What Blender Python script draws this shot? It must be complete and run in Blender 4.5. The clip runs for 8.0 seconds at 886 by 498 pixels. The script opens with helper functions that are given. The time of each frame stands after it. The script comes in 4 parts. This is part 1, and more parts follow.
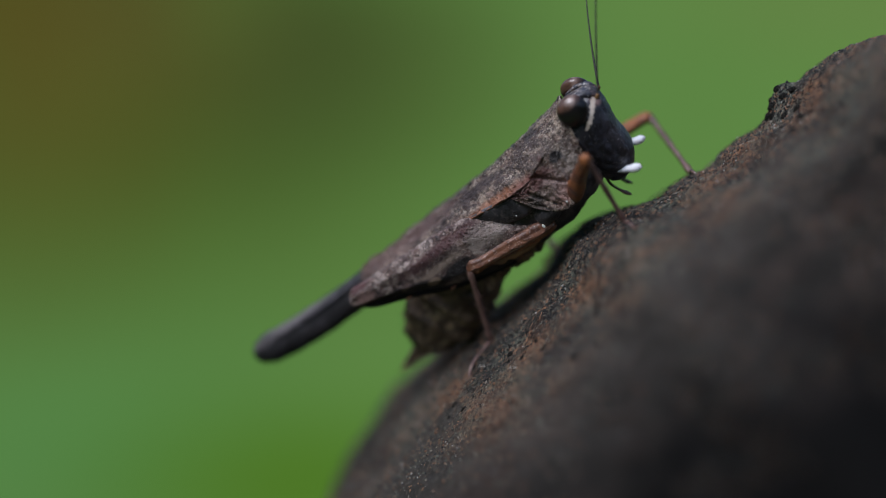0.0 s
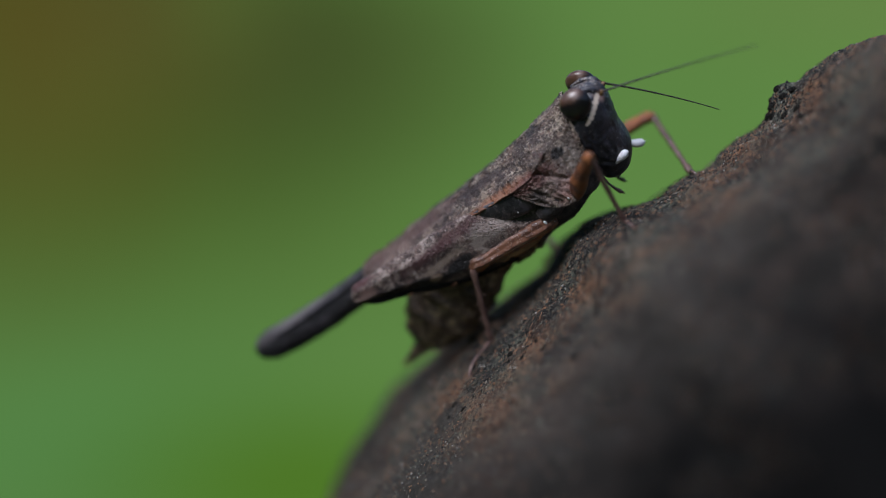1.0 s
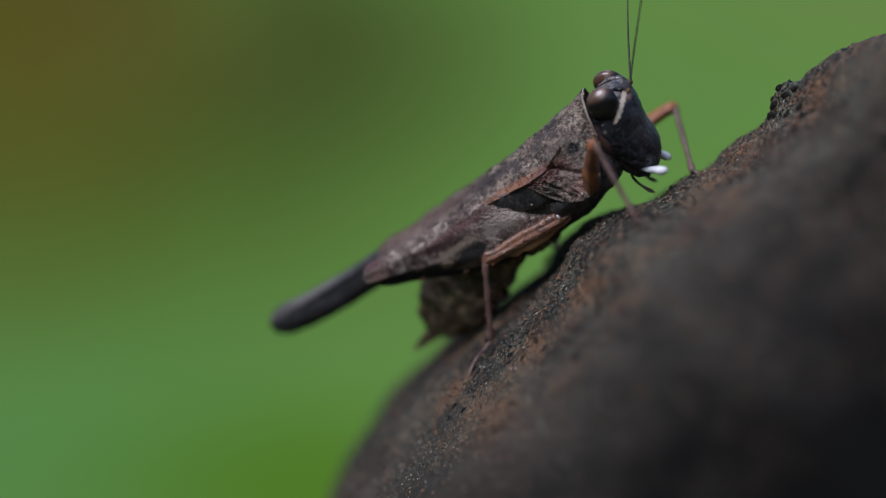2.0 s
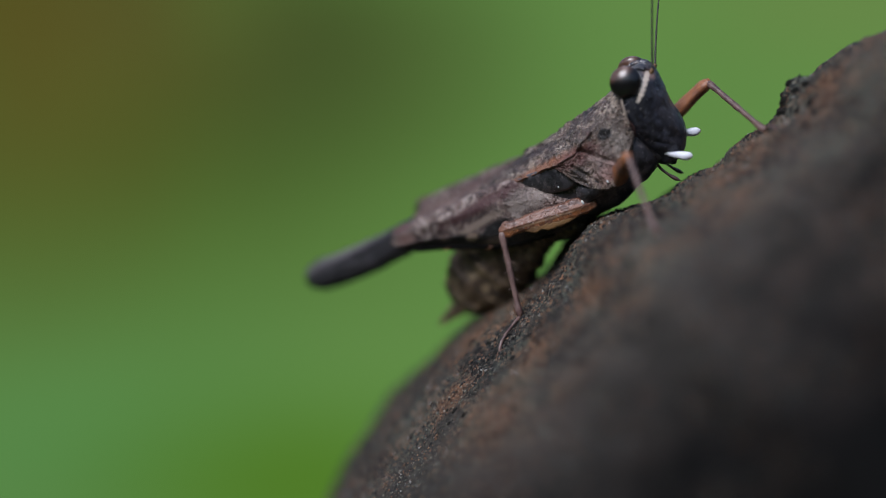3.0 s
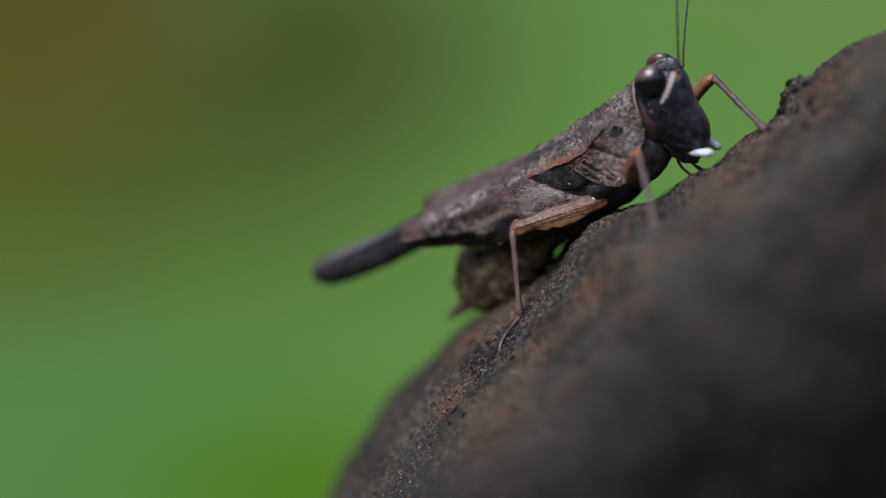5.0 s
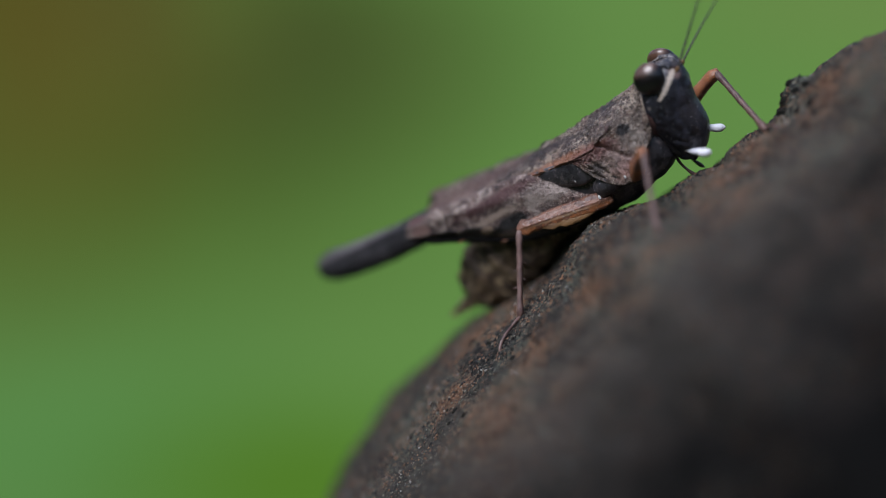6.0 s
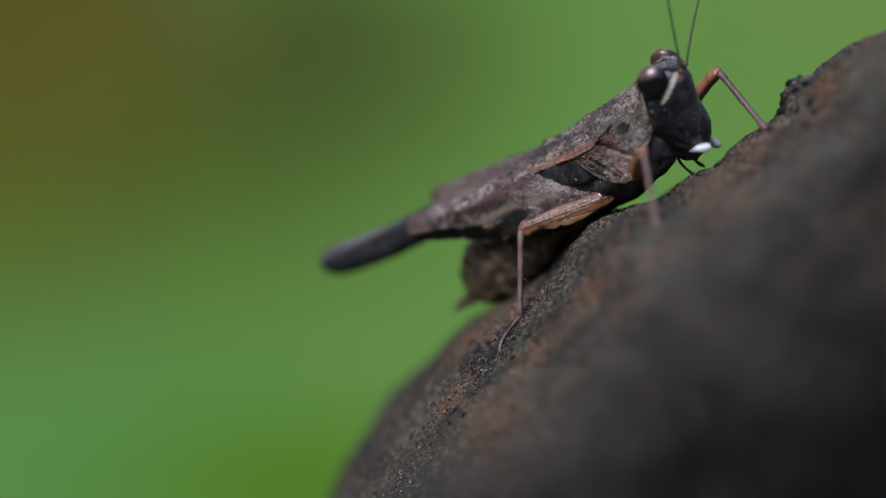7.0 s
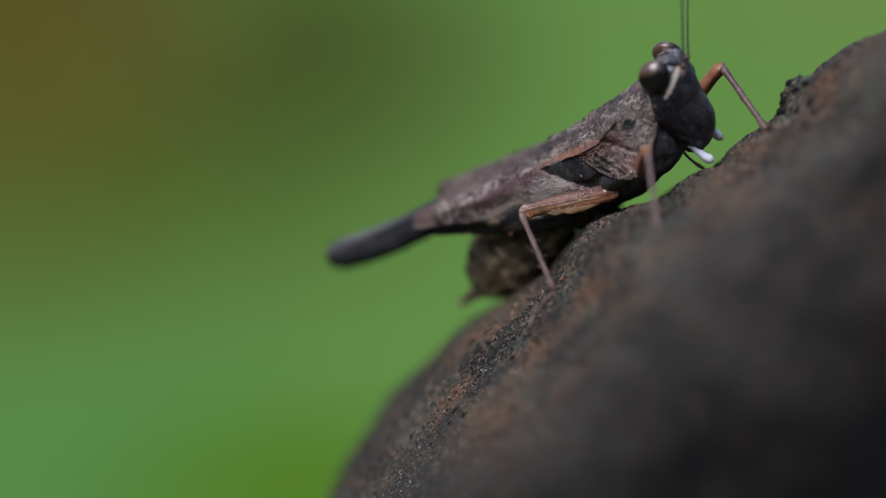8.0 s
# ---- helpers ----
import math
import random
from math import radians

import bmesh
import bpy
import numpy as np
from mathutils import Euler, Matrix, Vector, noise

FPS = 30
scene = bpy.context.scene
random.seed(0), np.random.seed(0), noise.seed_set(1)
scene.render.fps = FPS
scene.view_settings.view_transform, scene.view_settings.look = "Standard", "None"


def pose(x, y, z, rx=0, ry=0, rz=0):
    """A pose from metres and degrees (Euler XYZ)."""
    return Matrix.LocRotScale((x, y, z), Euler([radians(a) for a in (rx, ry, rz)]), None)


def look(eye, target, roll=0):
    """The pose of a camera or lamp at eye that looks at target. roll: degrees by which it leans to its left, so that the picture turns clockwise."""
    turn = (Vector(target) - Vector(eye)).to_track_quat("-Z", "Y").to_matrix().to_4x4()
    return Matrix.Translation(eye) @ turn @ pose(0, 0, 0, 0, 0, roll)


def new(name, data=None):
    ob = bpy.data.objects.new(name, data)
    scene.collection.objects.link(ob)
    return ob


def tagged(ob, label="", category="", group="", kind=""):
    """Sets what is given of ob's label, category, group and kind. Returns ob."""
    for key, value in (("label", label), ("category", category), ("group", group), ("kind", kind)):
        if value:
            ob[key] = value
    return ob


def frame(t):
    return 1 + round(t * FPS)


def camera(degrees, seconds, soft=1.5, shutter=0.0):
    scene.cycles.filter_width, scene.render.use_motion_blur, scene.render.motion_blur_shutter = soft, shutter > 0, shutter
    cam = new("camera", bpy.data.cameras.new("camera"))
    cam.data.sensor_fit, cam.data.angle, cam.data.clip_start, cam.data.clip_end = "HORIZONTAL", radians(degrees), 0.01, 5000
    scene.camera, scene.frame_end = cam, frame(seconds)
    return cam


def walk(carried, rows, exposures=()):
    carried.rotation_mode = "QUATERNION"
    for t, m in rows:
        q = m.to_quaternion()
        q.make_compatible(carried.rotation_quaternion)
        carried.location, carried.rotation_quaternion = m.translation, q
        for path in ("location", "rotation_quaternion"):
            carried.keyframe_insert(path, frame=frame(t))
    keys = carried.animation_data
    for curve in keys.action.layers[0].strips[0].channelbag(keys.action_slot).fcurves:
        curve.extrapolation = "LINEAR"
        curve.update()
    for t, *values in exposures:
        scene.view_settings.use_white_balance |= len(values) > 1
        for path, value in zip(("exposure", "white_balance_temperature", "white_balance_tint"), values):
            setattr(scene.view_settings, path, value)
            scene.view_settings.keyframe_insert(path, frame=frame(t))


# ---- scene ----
# A small grasshopper on a leaning branch. All shapes are drawn in millimetres and scaled by MM; the branch and the insect
# are laid out from a point HERE, in the middle of the view, 0.3 m above the ground.
MM = 0.001
HERE = Vector((0.0, 0.0, 0.30))
FIELD = 35.6        # degrees across the picture
AWAY = 45.0         # mm from the lens to HERE

cam = camera(FIELD, 8.0, soft=1.0, shutter=0.5)
cam.data.dof.use_dof = True
cam.data.dof.focus_distance = 42.5 * MM
cam.data.dof.aperture_fstop = 17.0
START = look(HERE + Vector((0, -AWAY, 0)) * MM, HERE)
NEARER = 1.5        # mm by which the lens closes in after two seconds
CLOSER = look(HERE + Vector((0, -AWAY + NEARER, 0)) * MM, HERE + Vector((0, 10, 0)) * MM)
walk(cam, [(0.0, START), (1.7, START), (2.1, look(HERE + Vector((0, -AWAY + 0.3 * NEARER, 0)) * MM, HERE)),
           (2.5, look(HERE + Vector((0, -AWAY + 0.8 * NEARER, 0)) * MM, HERE)), (2.8, CLOSER), (8.0, CLOSER)],
     exposures=[(0.0, -0.05), (1.7, -0.03), (2.8, 0.05), (4.7, 0.07), (8.0, 0.11)])

# ---- world and light ----
world = bpy.data.worlds.new("overcast_sky")
scene.world = world
world.use_nodes = True
wn, wl = world.node_tree.nodes, world.node_tree.links
sky = wn.new("ShaderNodeTexSky")
sky.sky_type, sky.sun_disc = "NISHITA", False
sky.sun_elevation, sky.sun_rotation = radians(44), radians(219)
wl.new(sky.outputs[0], wn["Background"].inputs["Color"])
wn["Background"].inputs["Strength"].default_value = 0.15

sun = new("sun", bpy.data.lights.new("sun", "SUN"))
sun.data.energy, sun.data.angle, sun.data.color = 2.9, radians(30), (0.95, 0.98, 1.10)
sun.matrix_world = look((-0.47, -0.57, 0.70), (0, 0, 0))


# ---- numbers ----
def blend(knots, x):
    """A smooth curve through a few (x, value) knots."""
    kx, kv = np.array(knots, float).T
    slope = np.gradient(kv, kx)
    x = np.clip(np.asarray(x, float), kx[0], kx[-1])
    i = np.clip(np.searchsorted(kx, x, side="right") - 1, 0, len(kx) - 2)
    w = kx[i + 1] - kx[i]
    t = (x - kx[i]) / w
    return ((2 * t**3 - 3 * t**2 + 1) * kv[i] + (t**3 - 2 * t**2 + t) * w * slope[i]
            + (3 * t**2 - 2 * t**3) * kv[i + 1] + (t**3 - t**2) * w * slope[i + 1])


TABLE = np.random.RandomState(7).rand(256, 256)


def grain(x, y, octaves=4, seed=0):
    """Layered value noise, about -1 to 1, over arrays x and y."""
    total, size = 0.0, 1.0
    for k in range(octaves):
        gx, gy = x * 2**k + 17.3 * seed + 5.1 * k, y * 2**k + 9.7 * seed + 3.3 * k
        ix, iy = np.floor(gx).astype(int), np.floor(gy).astype(int)
        fx, fy = gx - ix, gy - iy
        fx, fy = fx * fx * (3 - 2 * fx), fy * fy * (3 - 2 * fy)
        c = lambda dx, dy: TABLE[(ix + dx) % 256, (iy + dy) % 256]
        v = (c(0, 0) * (1 - fx) + c(1, 0) * fx) * (1 - fy) + (c(0, 1) * (1 - fx) + c(1, 1) * fx) * fy
        total, size = total + size * (2 * v - 1), size * 0.5
    return total


# the branch runs up to the right at this angle
ALONG = radians(40)
AX, UP = np.array([math.cos(ALONG), 0, math.sin(ALONG)]), np.array([-math.sin(ALONG), 0, math.cos(ALONG)])


# ---- materials ----
class Mat:
    """A node material that is put together step by step; sizes are given in millimetres."""

    def __init__(self, name, rough=0.6, coord="Object"):
        self.mat = bpy.data.materials.new(name)
        self.mat.use_nodes = True
        self.n, self.l = self.mat.node_tree.nodes, self.mat.node_tree.links
        self.bsdf = self.n["Principled BSDF"]
        self.bsdf.inputs["Roughness"].default_value = rough
        self.place = self.n.new("ShaderNodeTexCoord").outputs[coord]
        self.colour = None

    def noise(self, size, detail=4.0, stretch=(1, 1, 1), offset=0.0, rough=0.55, turn=0.0):
        m = self.n.new("ShaderNodeMapping")
        m.inputs["Scale"].default_value = stretch
        if turn:
            spin = self.n.new("ShaderNodeVectorRotate")
            spin.rotation_type = "Y_AXIS"
            spin.inputs["Angle"].default_value = turn
            self.l.new(self.place, spin.inputs["Vector"])
        m.inputs["Location"].default_value = (offset, offset * 0.7, offset * 0.3)
        self.l.new(spin.outputs[0] if turn else self.place, m.inputs["Vector"])
        t = self.n.new("ShaderNodeTexNoise")
        t.inputs["Scale"].default_value = 1 / (size * MM)
        t.inputs["Detail"].default_value = detail
        t.inputs["Roughness"].default_value = rough
        self.l.new(m.outputs[0], t.inputs["Vector"])
        return t.outputs[0]

    def cells(self, size, feature="F1"):
        t = self.n.new("ShaderNodeTexVoronoi")
        t.feature = feature
        t.inputs["Scale"].default_value = 1 / (size * MM)
        self.l.new(self.place, t.inputs["Vector"])
        return t.outputs[0]

    def ramp(self, value, low, high, flip=False):
        r = self.n.new("ShaderNodeMapRange")
        r.interpolation_type = "SMOOTHSTEP"
        r.inputs["From Min"].default_value, r.inputs["From Max"].default_value = low, high
        if flip:
            r.inputs["To Min"].default_value, r.inputs["To Max"].default_value = 1, 0
        self.l.new(value, r.inputs["Value"])
        return r.outputs[0]

    def near(self, centre, radii, soft=0.5, wobble=0.0, size=0.4):
        """1 inside an ellipsoid (mm) of the thing's own space, falling to 0 at its rim."""
        m = self.n.new("ShaderNodeMapping")
        m.vector_type = "POINT"
        m.inputs["Scale"].default_value = [1 / (r * MM) for r in radii]
        m.inputs["Location"].default_value = [-c / r for c, r in zip(centre, radii)]
        self.l.new(self.place, m.inputs["Vector"])
        d = self.n.new("ShaderNodeVectorMath")
        d.operation = "LENGTH"
        self.l.new(m.outputs[0], d.inputs[0])
        out = d.outputs["Value"]
        if wobble:
            out = self.maths("ADD", out, self.maths("MULTIPLY", self.maths("SUBTRACT", self.noise(size), 0.5), wobble))
        return self.ramp(out, 1 - soft, 1 + soft * 0.3, flip=True)

    def maths(self, op, a, b):
        m = self.n.new("ShaderNodeMath")
        m.operation = op
        for i, v in enumerate((a, b)):
            if isinstance(v, (int, float)):
                m.inputs[i].default_value = v
            else:
                self.l.new(v, m.inputs[i])
        return m.outputs[0]

    def paint(self, rgb, mask=None, amount=1.0):
        if self.colour is None:
            c = self.n.new("ShaderNodeRGB")
            c.outputs[0].default_value = (*rgb, 1)
            self.colour = c.outputs[0]
        else:
            m = self.n.new("ShaderNodeMix")
            m.data_type = "RGBA"
            self.l.new(self.maths("MULTIPLY", mask, amount), m.inputs["Factor"])
            self.l.new(self.colour, m.inputs["A"])
            m.inputs["B"].default_value = (*rgb, 1)
            self.colour = m.outputs["Result"]
        return self

    def relief(self, value, depth, strength=1.0):
        """Bump of that depth in mm; may be called several times."""
        b = self.n.new("ShaderNodeBump")
        b.inputs["Distance"].default_value = depth * MM
        b.inputs["Strength"].default_value = strength
        self.l.new(value, b.inputs["Height"])
        last = self.bsdf.inputs["Normal"].links
        if last:
            self.l.new(last[0].from_socket, b.inputs["Normal"])
        self.l.new(b.outputs[0], self.bsdf.inputs["Normal"])
        return self

    def gloss(self, value, low, high):
        r = self.n.new("ShaderNodeMapRange")
        r.inputs["To Min"].default_value, r.inputs["To Max"].default_value = low, high
        self.l.new(value, r.inputs["Value"])
        self.l.new(r.outputs[0], self.bsdf.inputs["Roughness"])
        return self

    def done(self):
        self.l.new(self.colour, self.bsdf.inputs["Base Color"])
        return self.mat


def branch_material():
    """Dark bare bark, crusted above with rusty and grey lichen in streaks along it; shade on the flank is painted in.
    """
    m = Mat("weathered_bark", 0.85)
    m.bsdf.inputs["Specular IOR Level"].default_value = 0.05
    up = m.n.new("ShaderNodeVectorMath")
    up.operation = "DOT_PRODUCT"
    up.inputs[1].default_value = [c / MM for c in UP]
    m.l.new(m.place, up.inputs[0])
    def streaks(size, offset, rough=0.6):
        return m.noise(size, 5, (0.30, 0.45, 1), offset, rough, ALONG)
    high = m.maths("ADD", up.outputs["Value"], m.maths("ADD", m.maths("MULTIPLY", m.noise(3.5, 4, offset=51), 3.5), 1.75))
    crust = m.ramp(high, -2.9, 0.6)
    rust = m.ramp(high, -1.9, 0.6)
    # fades the colour to near black down the flank, in place of shade
    flank_fade = m.ramp(high, -5.4, -0.6)
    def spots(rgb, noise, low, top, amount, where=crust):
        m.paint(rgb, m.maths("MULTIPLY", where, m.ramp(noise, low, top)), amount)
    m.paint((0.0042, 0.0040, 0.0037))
    spots((0.043, 0.038, 0.033), m.noise(5.0, 3, offset=3), 0.30, 0.62, 0.85, flank_fade)
    spots((0.052, 0.037, 0.030), streaks(1.8, 73), 0.48, 0.64, 0.6, flank_fade)
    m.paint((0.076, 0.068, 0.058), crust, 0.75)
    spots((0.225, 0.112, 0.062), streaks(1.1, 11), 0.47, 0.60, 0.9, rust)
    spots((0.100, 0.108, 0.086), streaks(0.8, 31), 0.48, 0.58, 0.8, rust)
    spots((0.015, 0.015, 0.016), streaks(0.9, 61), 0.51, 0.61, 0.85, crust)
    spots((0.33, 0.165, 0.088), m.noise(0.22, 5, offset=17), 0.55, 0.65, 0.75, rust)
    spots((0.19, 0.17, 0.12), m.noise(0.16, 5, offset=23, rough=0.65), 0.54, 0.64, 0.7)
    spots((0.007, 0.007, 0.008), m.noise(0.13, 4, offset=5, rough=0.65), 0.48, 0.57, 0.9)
    # a ragged darker grey band along the edge of the lower part
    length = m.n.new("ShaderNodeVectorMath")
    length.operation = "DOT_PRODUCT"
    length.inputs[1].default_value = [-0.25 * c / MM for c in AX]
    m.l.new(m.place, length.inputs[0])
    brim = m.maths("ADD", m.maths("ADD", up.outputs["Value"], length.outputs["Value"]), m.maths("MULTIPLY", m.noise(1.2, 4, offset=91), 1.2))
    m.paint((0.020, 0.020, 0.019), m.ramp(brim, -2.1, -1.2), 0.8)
    spots((0.34, 0.32, 0.28), m.noise(0.06, 2, offset=41), 0.63, 0.70, 0.75)
    m.relief(m.maths("MULTIPLY", crust, m.noise(0.30, 6)), 0.18).relief(m.maths("MULTIPLY", crust, m.noise(0.07, 4, offset=7)), 0.07)
    return m.done()


def grit_material():
    """Loose grains of the crust: dark, rusty, grey and a few pale ones."""
    m = Mat("crust_grains", 0.6)
    m.bsdf.inputs["Specular IOR Level"].default_value = 0.3
    geo = m.n.new("ShaderNodeNewGeometry")
    ramp = m.n.new("ShaderNodeValToRGB")
    ramp.color_ramp.interpolation = "CONSTANT"
    stops = [(0.0, (0.009, 0.009, 0.010)), (0.32, (0.032, 0.029, 0.025)), (0.52, (0.15, 0.076, 0.043)), (0.66, (0.085, 0.090, 0.072)),
             (0.80, (0.24, 0.130, 0.072)), (0.89, (0.19, 0.165, 0.13)), (0.97, (0.28, 0.27, 0.25))]
    ramp.color_ramp.elements[0].color = (*stops[0][1], 1)
    ramp.color_ramp.elements[1].position, ramp.color_ramp.elements[1].color = stops[-1][0], (*stops[-1][1], 1)
    for at, rgb in stops[1:-1]:
        ramp.color_ramp.elements.new(at).color = (*rgb, 1)
    m.l.new(geo.outputs["Random Per Island"], ramp.inputs[0])
    m.colour = ramp.outputs[0]
    m.relief(m.noise(0.03, 3), 0.01)
    return m.done()


def backdrop_material():
    """A distant sunlit clearing, its sunlight put in as a glow: soft patches of green, olive and brown."""
    m = Mat("distant_greenery", 1.0)
    m.paint((0.103, 0.218, 0.054))
    def patch(x, z, rx, rz, rgb, amount=1.0, soft=0.95):
        m.paint(rgb, m.near((x, 0, z), (rx, 1e6, rz), soft), amount)
    patch(-350, -190, 280, 190, (0.084, 0.212, 0.058))
    patch(-134, -235, 230, 110, (0.068, 0.165, 0.014))
    patch(-260, 100, 330, 210, (0.058, 0.100, 0.019), 0.9)
    patch(-160, 200, 300, 150, (0.046, 0.062, 0.016), 0.95)
    patch(-430, 95, 230, 210, (0.075, 0.098, 0.018), 0.9)
    patch(-420, 215, 260, 190, (0.082, 0.065, 0.012))
    patch(-270, 235, 110, 70, (0.075, 0.052, 0.014), 0.6)
    patch(400, 240, 260, 80, (0.125, 0.205, 0.056), 0.7)
    m.paint((0.085, 0.20, 0.040), m.ramp(m.noise(160, 2), 0.5, 0.8), 0.25)
    m.bsdf.inputs["Specular IOR Level"].default_value = 0
    m.bsdf.inputs["Base Color"].default_value = (0.01, 0.02, 0.005, 1)
    m.l.new(m.colour, m.bsdf.inputs["Emission Color"])
    m.bsdf.inputs["Emission Strength"].default_value = 1.02
    return m.mat


def ground_material():
    m = Mat("grassy_soil", 0.95)
    m.paint((0.07, 0.12, 0.03))
    m.paint((0.05, 0.035, 0.022), m.ramp(m.noise(120, 5), 0.45, 0.65))
    m.paint((0.10, 0.18, 0.04), m.ramp(m.noise(20, 5, offset=0.3), 0.5, 0.7), 0.7)
    m.relief(m.noise(15, 6), 8)
    return m.done()


# ---- meshes ----
def finish(me, material, smooth=True):
    me.materials.append(material)
    if smooth:
        me.polygons.foreach_set("use_smooth", np.ones(len(me.polygons), bool))
    me.update()
    return me


def sheet(name, grid, material, close_rows=False, close_cols=False, caps=False):
    """A mesh from an array (rows, cols, 3) of points in mm. Closed round the columns or rows if asked."""
    rows, cols = grid.shape[:2]
    r = np.arange(rows if close_rows else rows - 1)
    c = np.arange(cols if close_cols else cols - 1)
    i, j = np.meshgrid(r, c, indexing="ij")
    i2, j2 = (i + 1) % rows, (j + 1) % cols
    quads = np.stack([i * cols + j, i * cols + j2, i2 * cols + j2, i2 * cols + j], -1).reshape(-1, 4)
    verts = grid.reshape(-1, 3) * MM
    me = bpy.data.meshes.new(name)
    if caps:
        n = len(verts)
        verts = np.concatenate([verts, [grid[0].mean(0) * MM, grid[-1].mean(0) * MM]])
        k = np.arange(cols)
        tris = np.concatenate([np.stack([(k + 1) % cols, k, np.full(cols, n)], -1),
                               np.stack([(rows - 1) * cols + k, (rows - 1) * cols + (k + 1) % cols, np.full(cols, n + 1)], -1)])
    else:
        tris = np.zeros((0, 3), int)
    me.vertices.add(len(verts))
    me.vertices.foreach_set("co", verts.astype(np.float32).ravel())
    loops = np.concatenate([quads.ravel(), tris.ravel()]).astype(np.int32)
    me.loops.add(len(loops))
    me.loops.foreach_set("vertex_index", loops)
    me.polygons.add(len(quads) + len(tris))
    me.polygons.foreach_set("loop_start", np.concatenate([np.arange(len(quads)) * 4, len(quads) * 4 + np.arange(len(tris)) * 3]).astype(np.int32))
    me.update(calc_edges=True)
    me.validate()
    return finish(me, material)


# ---- the branch ----
# all in mm, by the length s along it: the height of its upper edge, how far behind HERE that edge lies, and its radius
BROW = [(-520, -16), (-60, -13), (-25, -9.5), (-14, -6.6), (-11, -5.3), (-8.9, -4.31), (-7.8, -3.81), (-6.5, -3.37), (-5.2, -2.99), (-3.6, -2.8), (-2.0, -2.62), (-0.5, -2.66), (0.8, -2.72), (2.3, -2.69),
        (3.4, -2.34), (4.4, -2.37), (5.2, -2.63), (6.15, -3.08), (6.9, -3.12), (7.6, -3.29), (8.2, -3.54), (8.7, -3.44), (9.6, -3.52), (10.2, -3.56), (11.9, -3.19), (12.4, -3.05), (13.1, -3.16), (14.1, -3.53), (16, -4.3), (30, -4.8), (340, -5)]
LEAN = [(-520, 26), (-40, 15), (-14, 10.2), (-8.9, 9.5), (-6.5, 9.0), (-3.6, 7.4), (-2.0, 6.3), (-0.5, 4.9), (0.8, 3.5), (2.3, 2.1), (3.4, 1.0), (4.4, 0.4), (5.2, 0.0), (6.9, -0.8), (9.6, -1.4), (11.9, -1.9), (14.1, -2.8), (20, -4), (60, -8), (340, -10)]
THICK = [(-520, 44), (-14, 36), (-6, 33), (0, 25), (4, 19), (8, 14), (14, 12), (40, 12), (340, 16)]


def branch_point(s, phi):
    """Where the branch's surface lies, in mm from HERE: s along it, phi round it from its upper edge towards the lens."""
    r = blend(THICK, s)
    q = r * phi
    calm = 1 - 0.9 * np.clip((q - 13) / 6, 0, 1) ** 2 * (3 - 2 * np.clip((q - 13) / 6, 0, 1))   # the flank is worn smooth
    swell = 0.07 * grain(s / 9.0, q / 9.0, 3, 1) + 0.12 * calm * grain(s / 1.9, q / 2.2, 3, 2)
    swell = swell + 0.055 * calm * grain(s / 0.45, q / 0.6, 4, 3) + 0.04 * calm * np.maximum(0, grain(s / 0.9, q / 0.9, 2, 8))
    for s0, q0, rs, rq, up in KNOBS:
        swell = swell + up * np.exp(-((s - s0) / rs) ** 2 - ((q - q0) / rq) ** 2)
    height = blend(BROW, s) - r + (r + swell) * np.cos(phi)
    return (s[..., None] * AX + height[..., None] * UP
            + np.stack([np.zeros_like(s), blend(LEAN, s) - (r + swell) * np.sin(phi), np.zeros_like(s)], -1))


KNOBS = [(11.18, 0.1, 0.36, 0.9, 0.34), (10.8, 0.3, 0.3, 0.7, 0.22), (11.5, 0.2, 0.3, 0.7, 0.20), (9.2, 0.3, 0.6, 0.8, 0.08)]
s = np.concatenate([np.linspace(-468, -60, 50), np.linspace(-55, -15, 60), np.arange(-14.6, 20, 0.065), np.linspace(20.5, 60, 50), np.linspace(66, 320, 40)])
phi = np.radians(np.concatenate([np.linspace(-180, -27, 32), np.arange(-25, 34, 0.12), np.arange(34, 90, 0.5), np.linspace(91, 176, 18)]))
ss, pp = np.meshgrid(s, phi, indexing="ij")
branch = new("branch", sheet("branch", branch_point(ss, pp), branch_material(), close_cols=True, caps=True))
branch.location = HERE
tagged(branch, "weathered dark brown branch with rusty crusts, leaning up from the ground", "branch")

# ---- ground and distance ----
gx, gy = np.meshgrid(np.sign(np.linspace(-1, 1, 121)) * np.abs(np.linspace(-1, 1, 121)) ** 3 * 60000, np.sign(np.linspace(-1, 1, 121)) * np.abs(np.linspace(-1, 1, 121)) ** 3 * 60000)
ground = new("ground", sheet("ground", np.stack([gx, gy, 14 * grain(gx / 300, gy / 300, 3, 4)], -1), ground_material()))
tagged(ground, "grassy woodland ground with bare soil patches", "ground", kind="structure")

def greenery(first, last, top, material, label):
    turn, rise = np.radians(np.linspace(first, last, 90)), np.linspace(-340, top, 40)
    bt, bz = np.meshgrid(turn, rise, indexing="ij")
    far = 1300 + 40 * grain(bt * 4, bz / 300, 3, 5)
    ob = new("backdrop", sheet("backdrop", np.stack([far * np.sin(bt), far * np.cos(bt), bz], -1), material))
    ob.location = HERE
    tagged(ob, label, "backdrop", kind="structure")


greenery(-42, 42, 480, backdrop_material(), "distant green and olive shrubs, glowing as if sunlit, far out of focus")
# out of view, added to keep low skylight off the near sides
greenery(42.5, 317.5, 380, ground_material(), "unseen green ring, added round the back to block low skylight")


# ---- insect ----
def part(name, me, parent, label="", at=None):
    ob = new(name, me)
    ob.parent = parent
    if at is not None:
        ob.matrix_basis = at
    return tagged(ob, label)


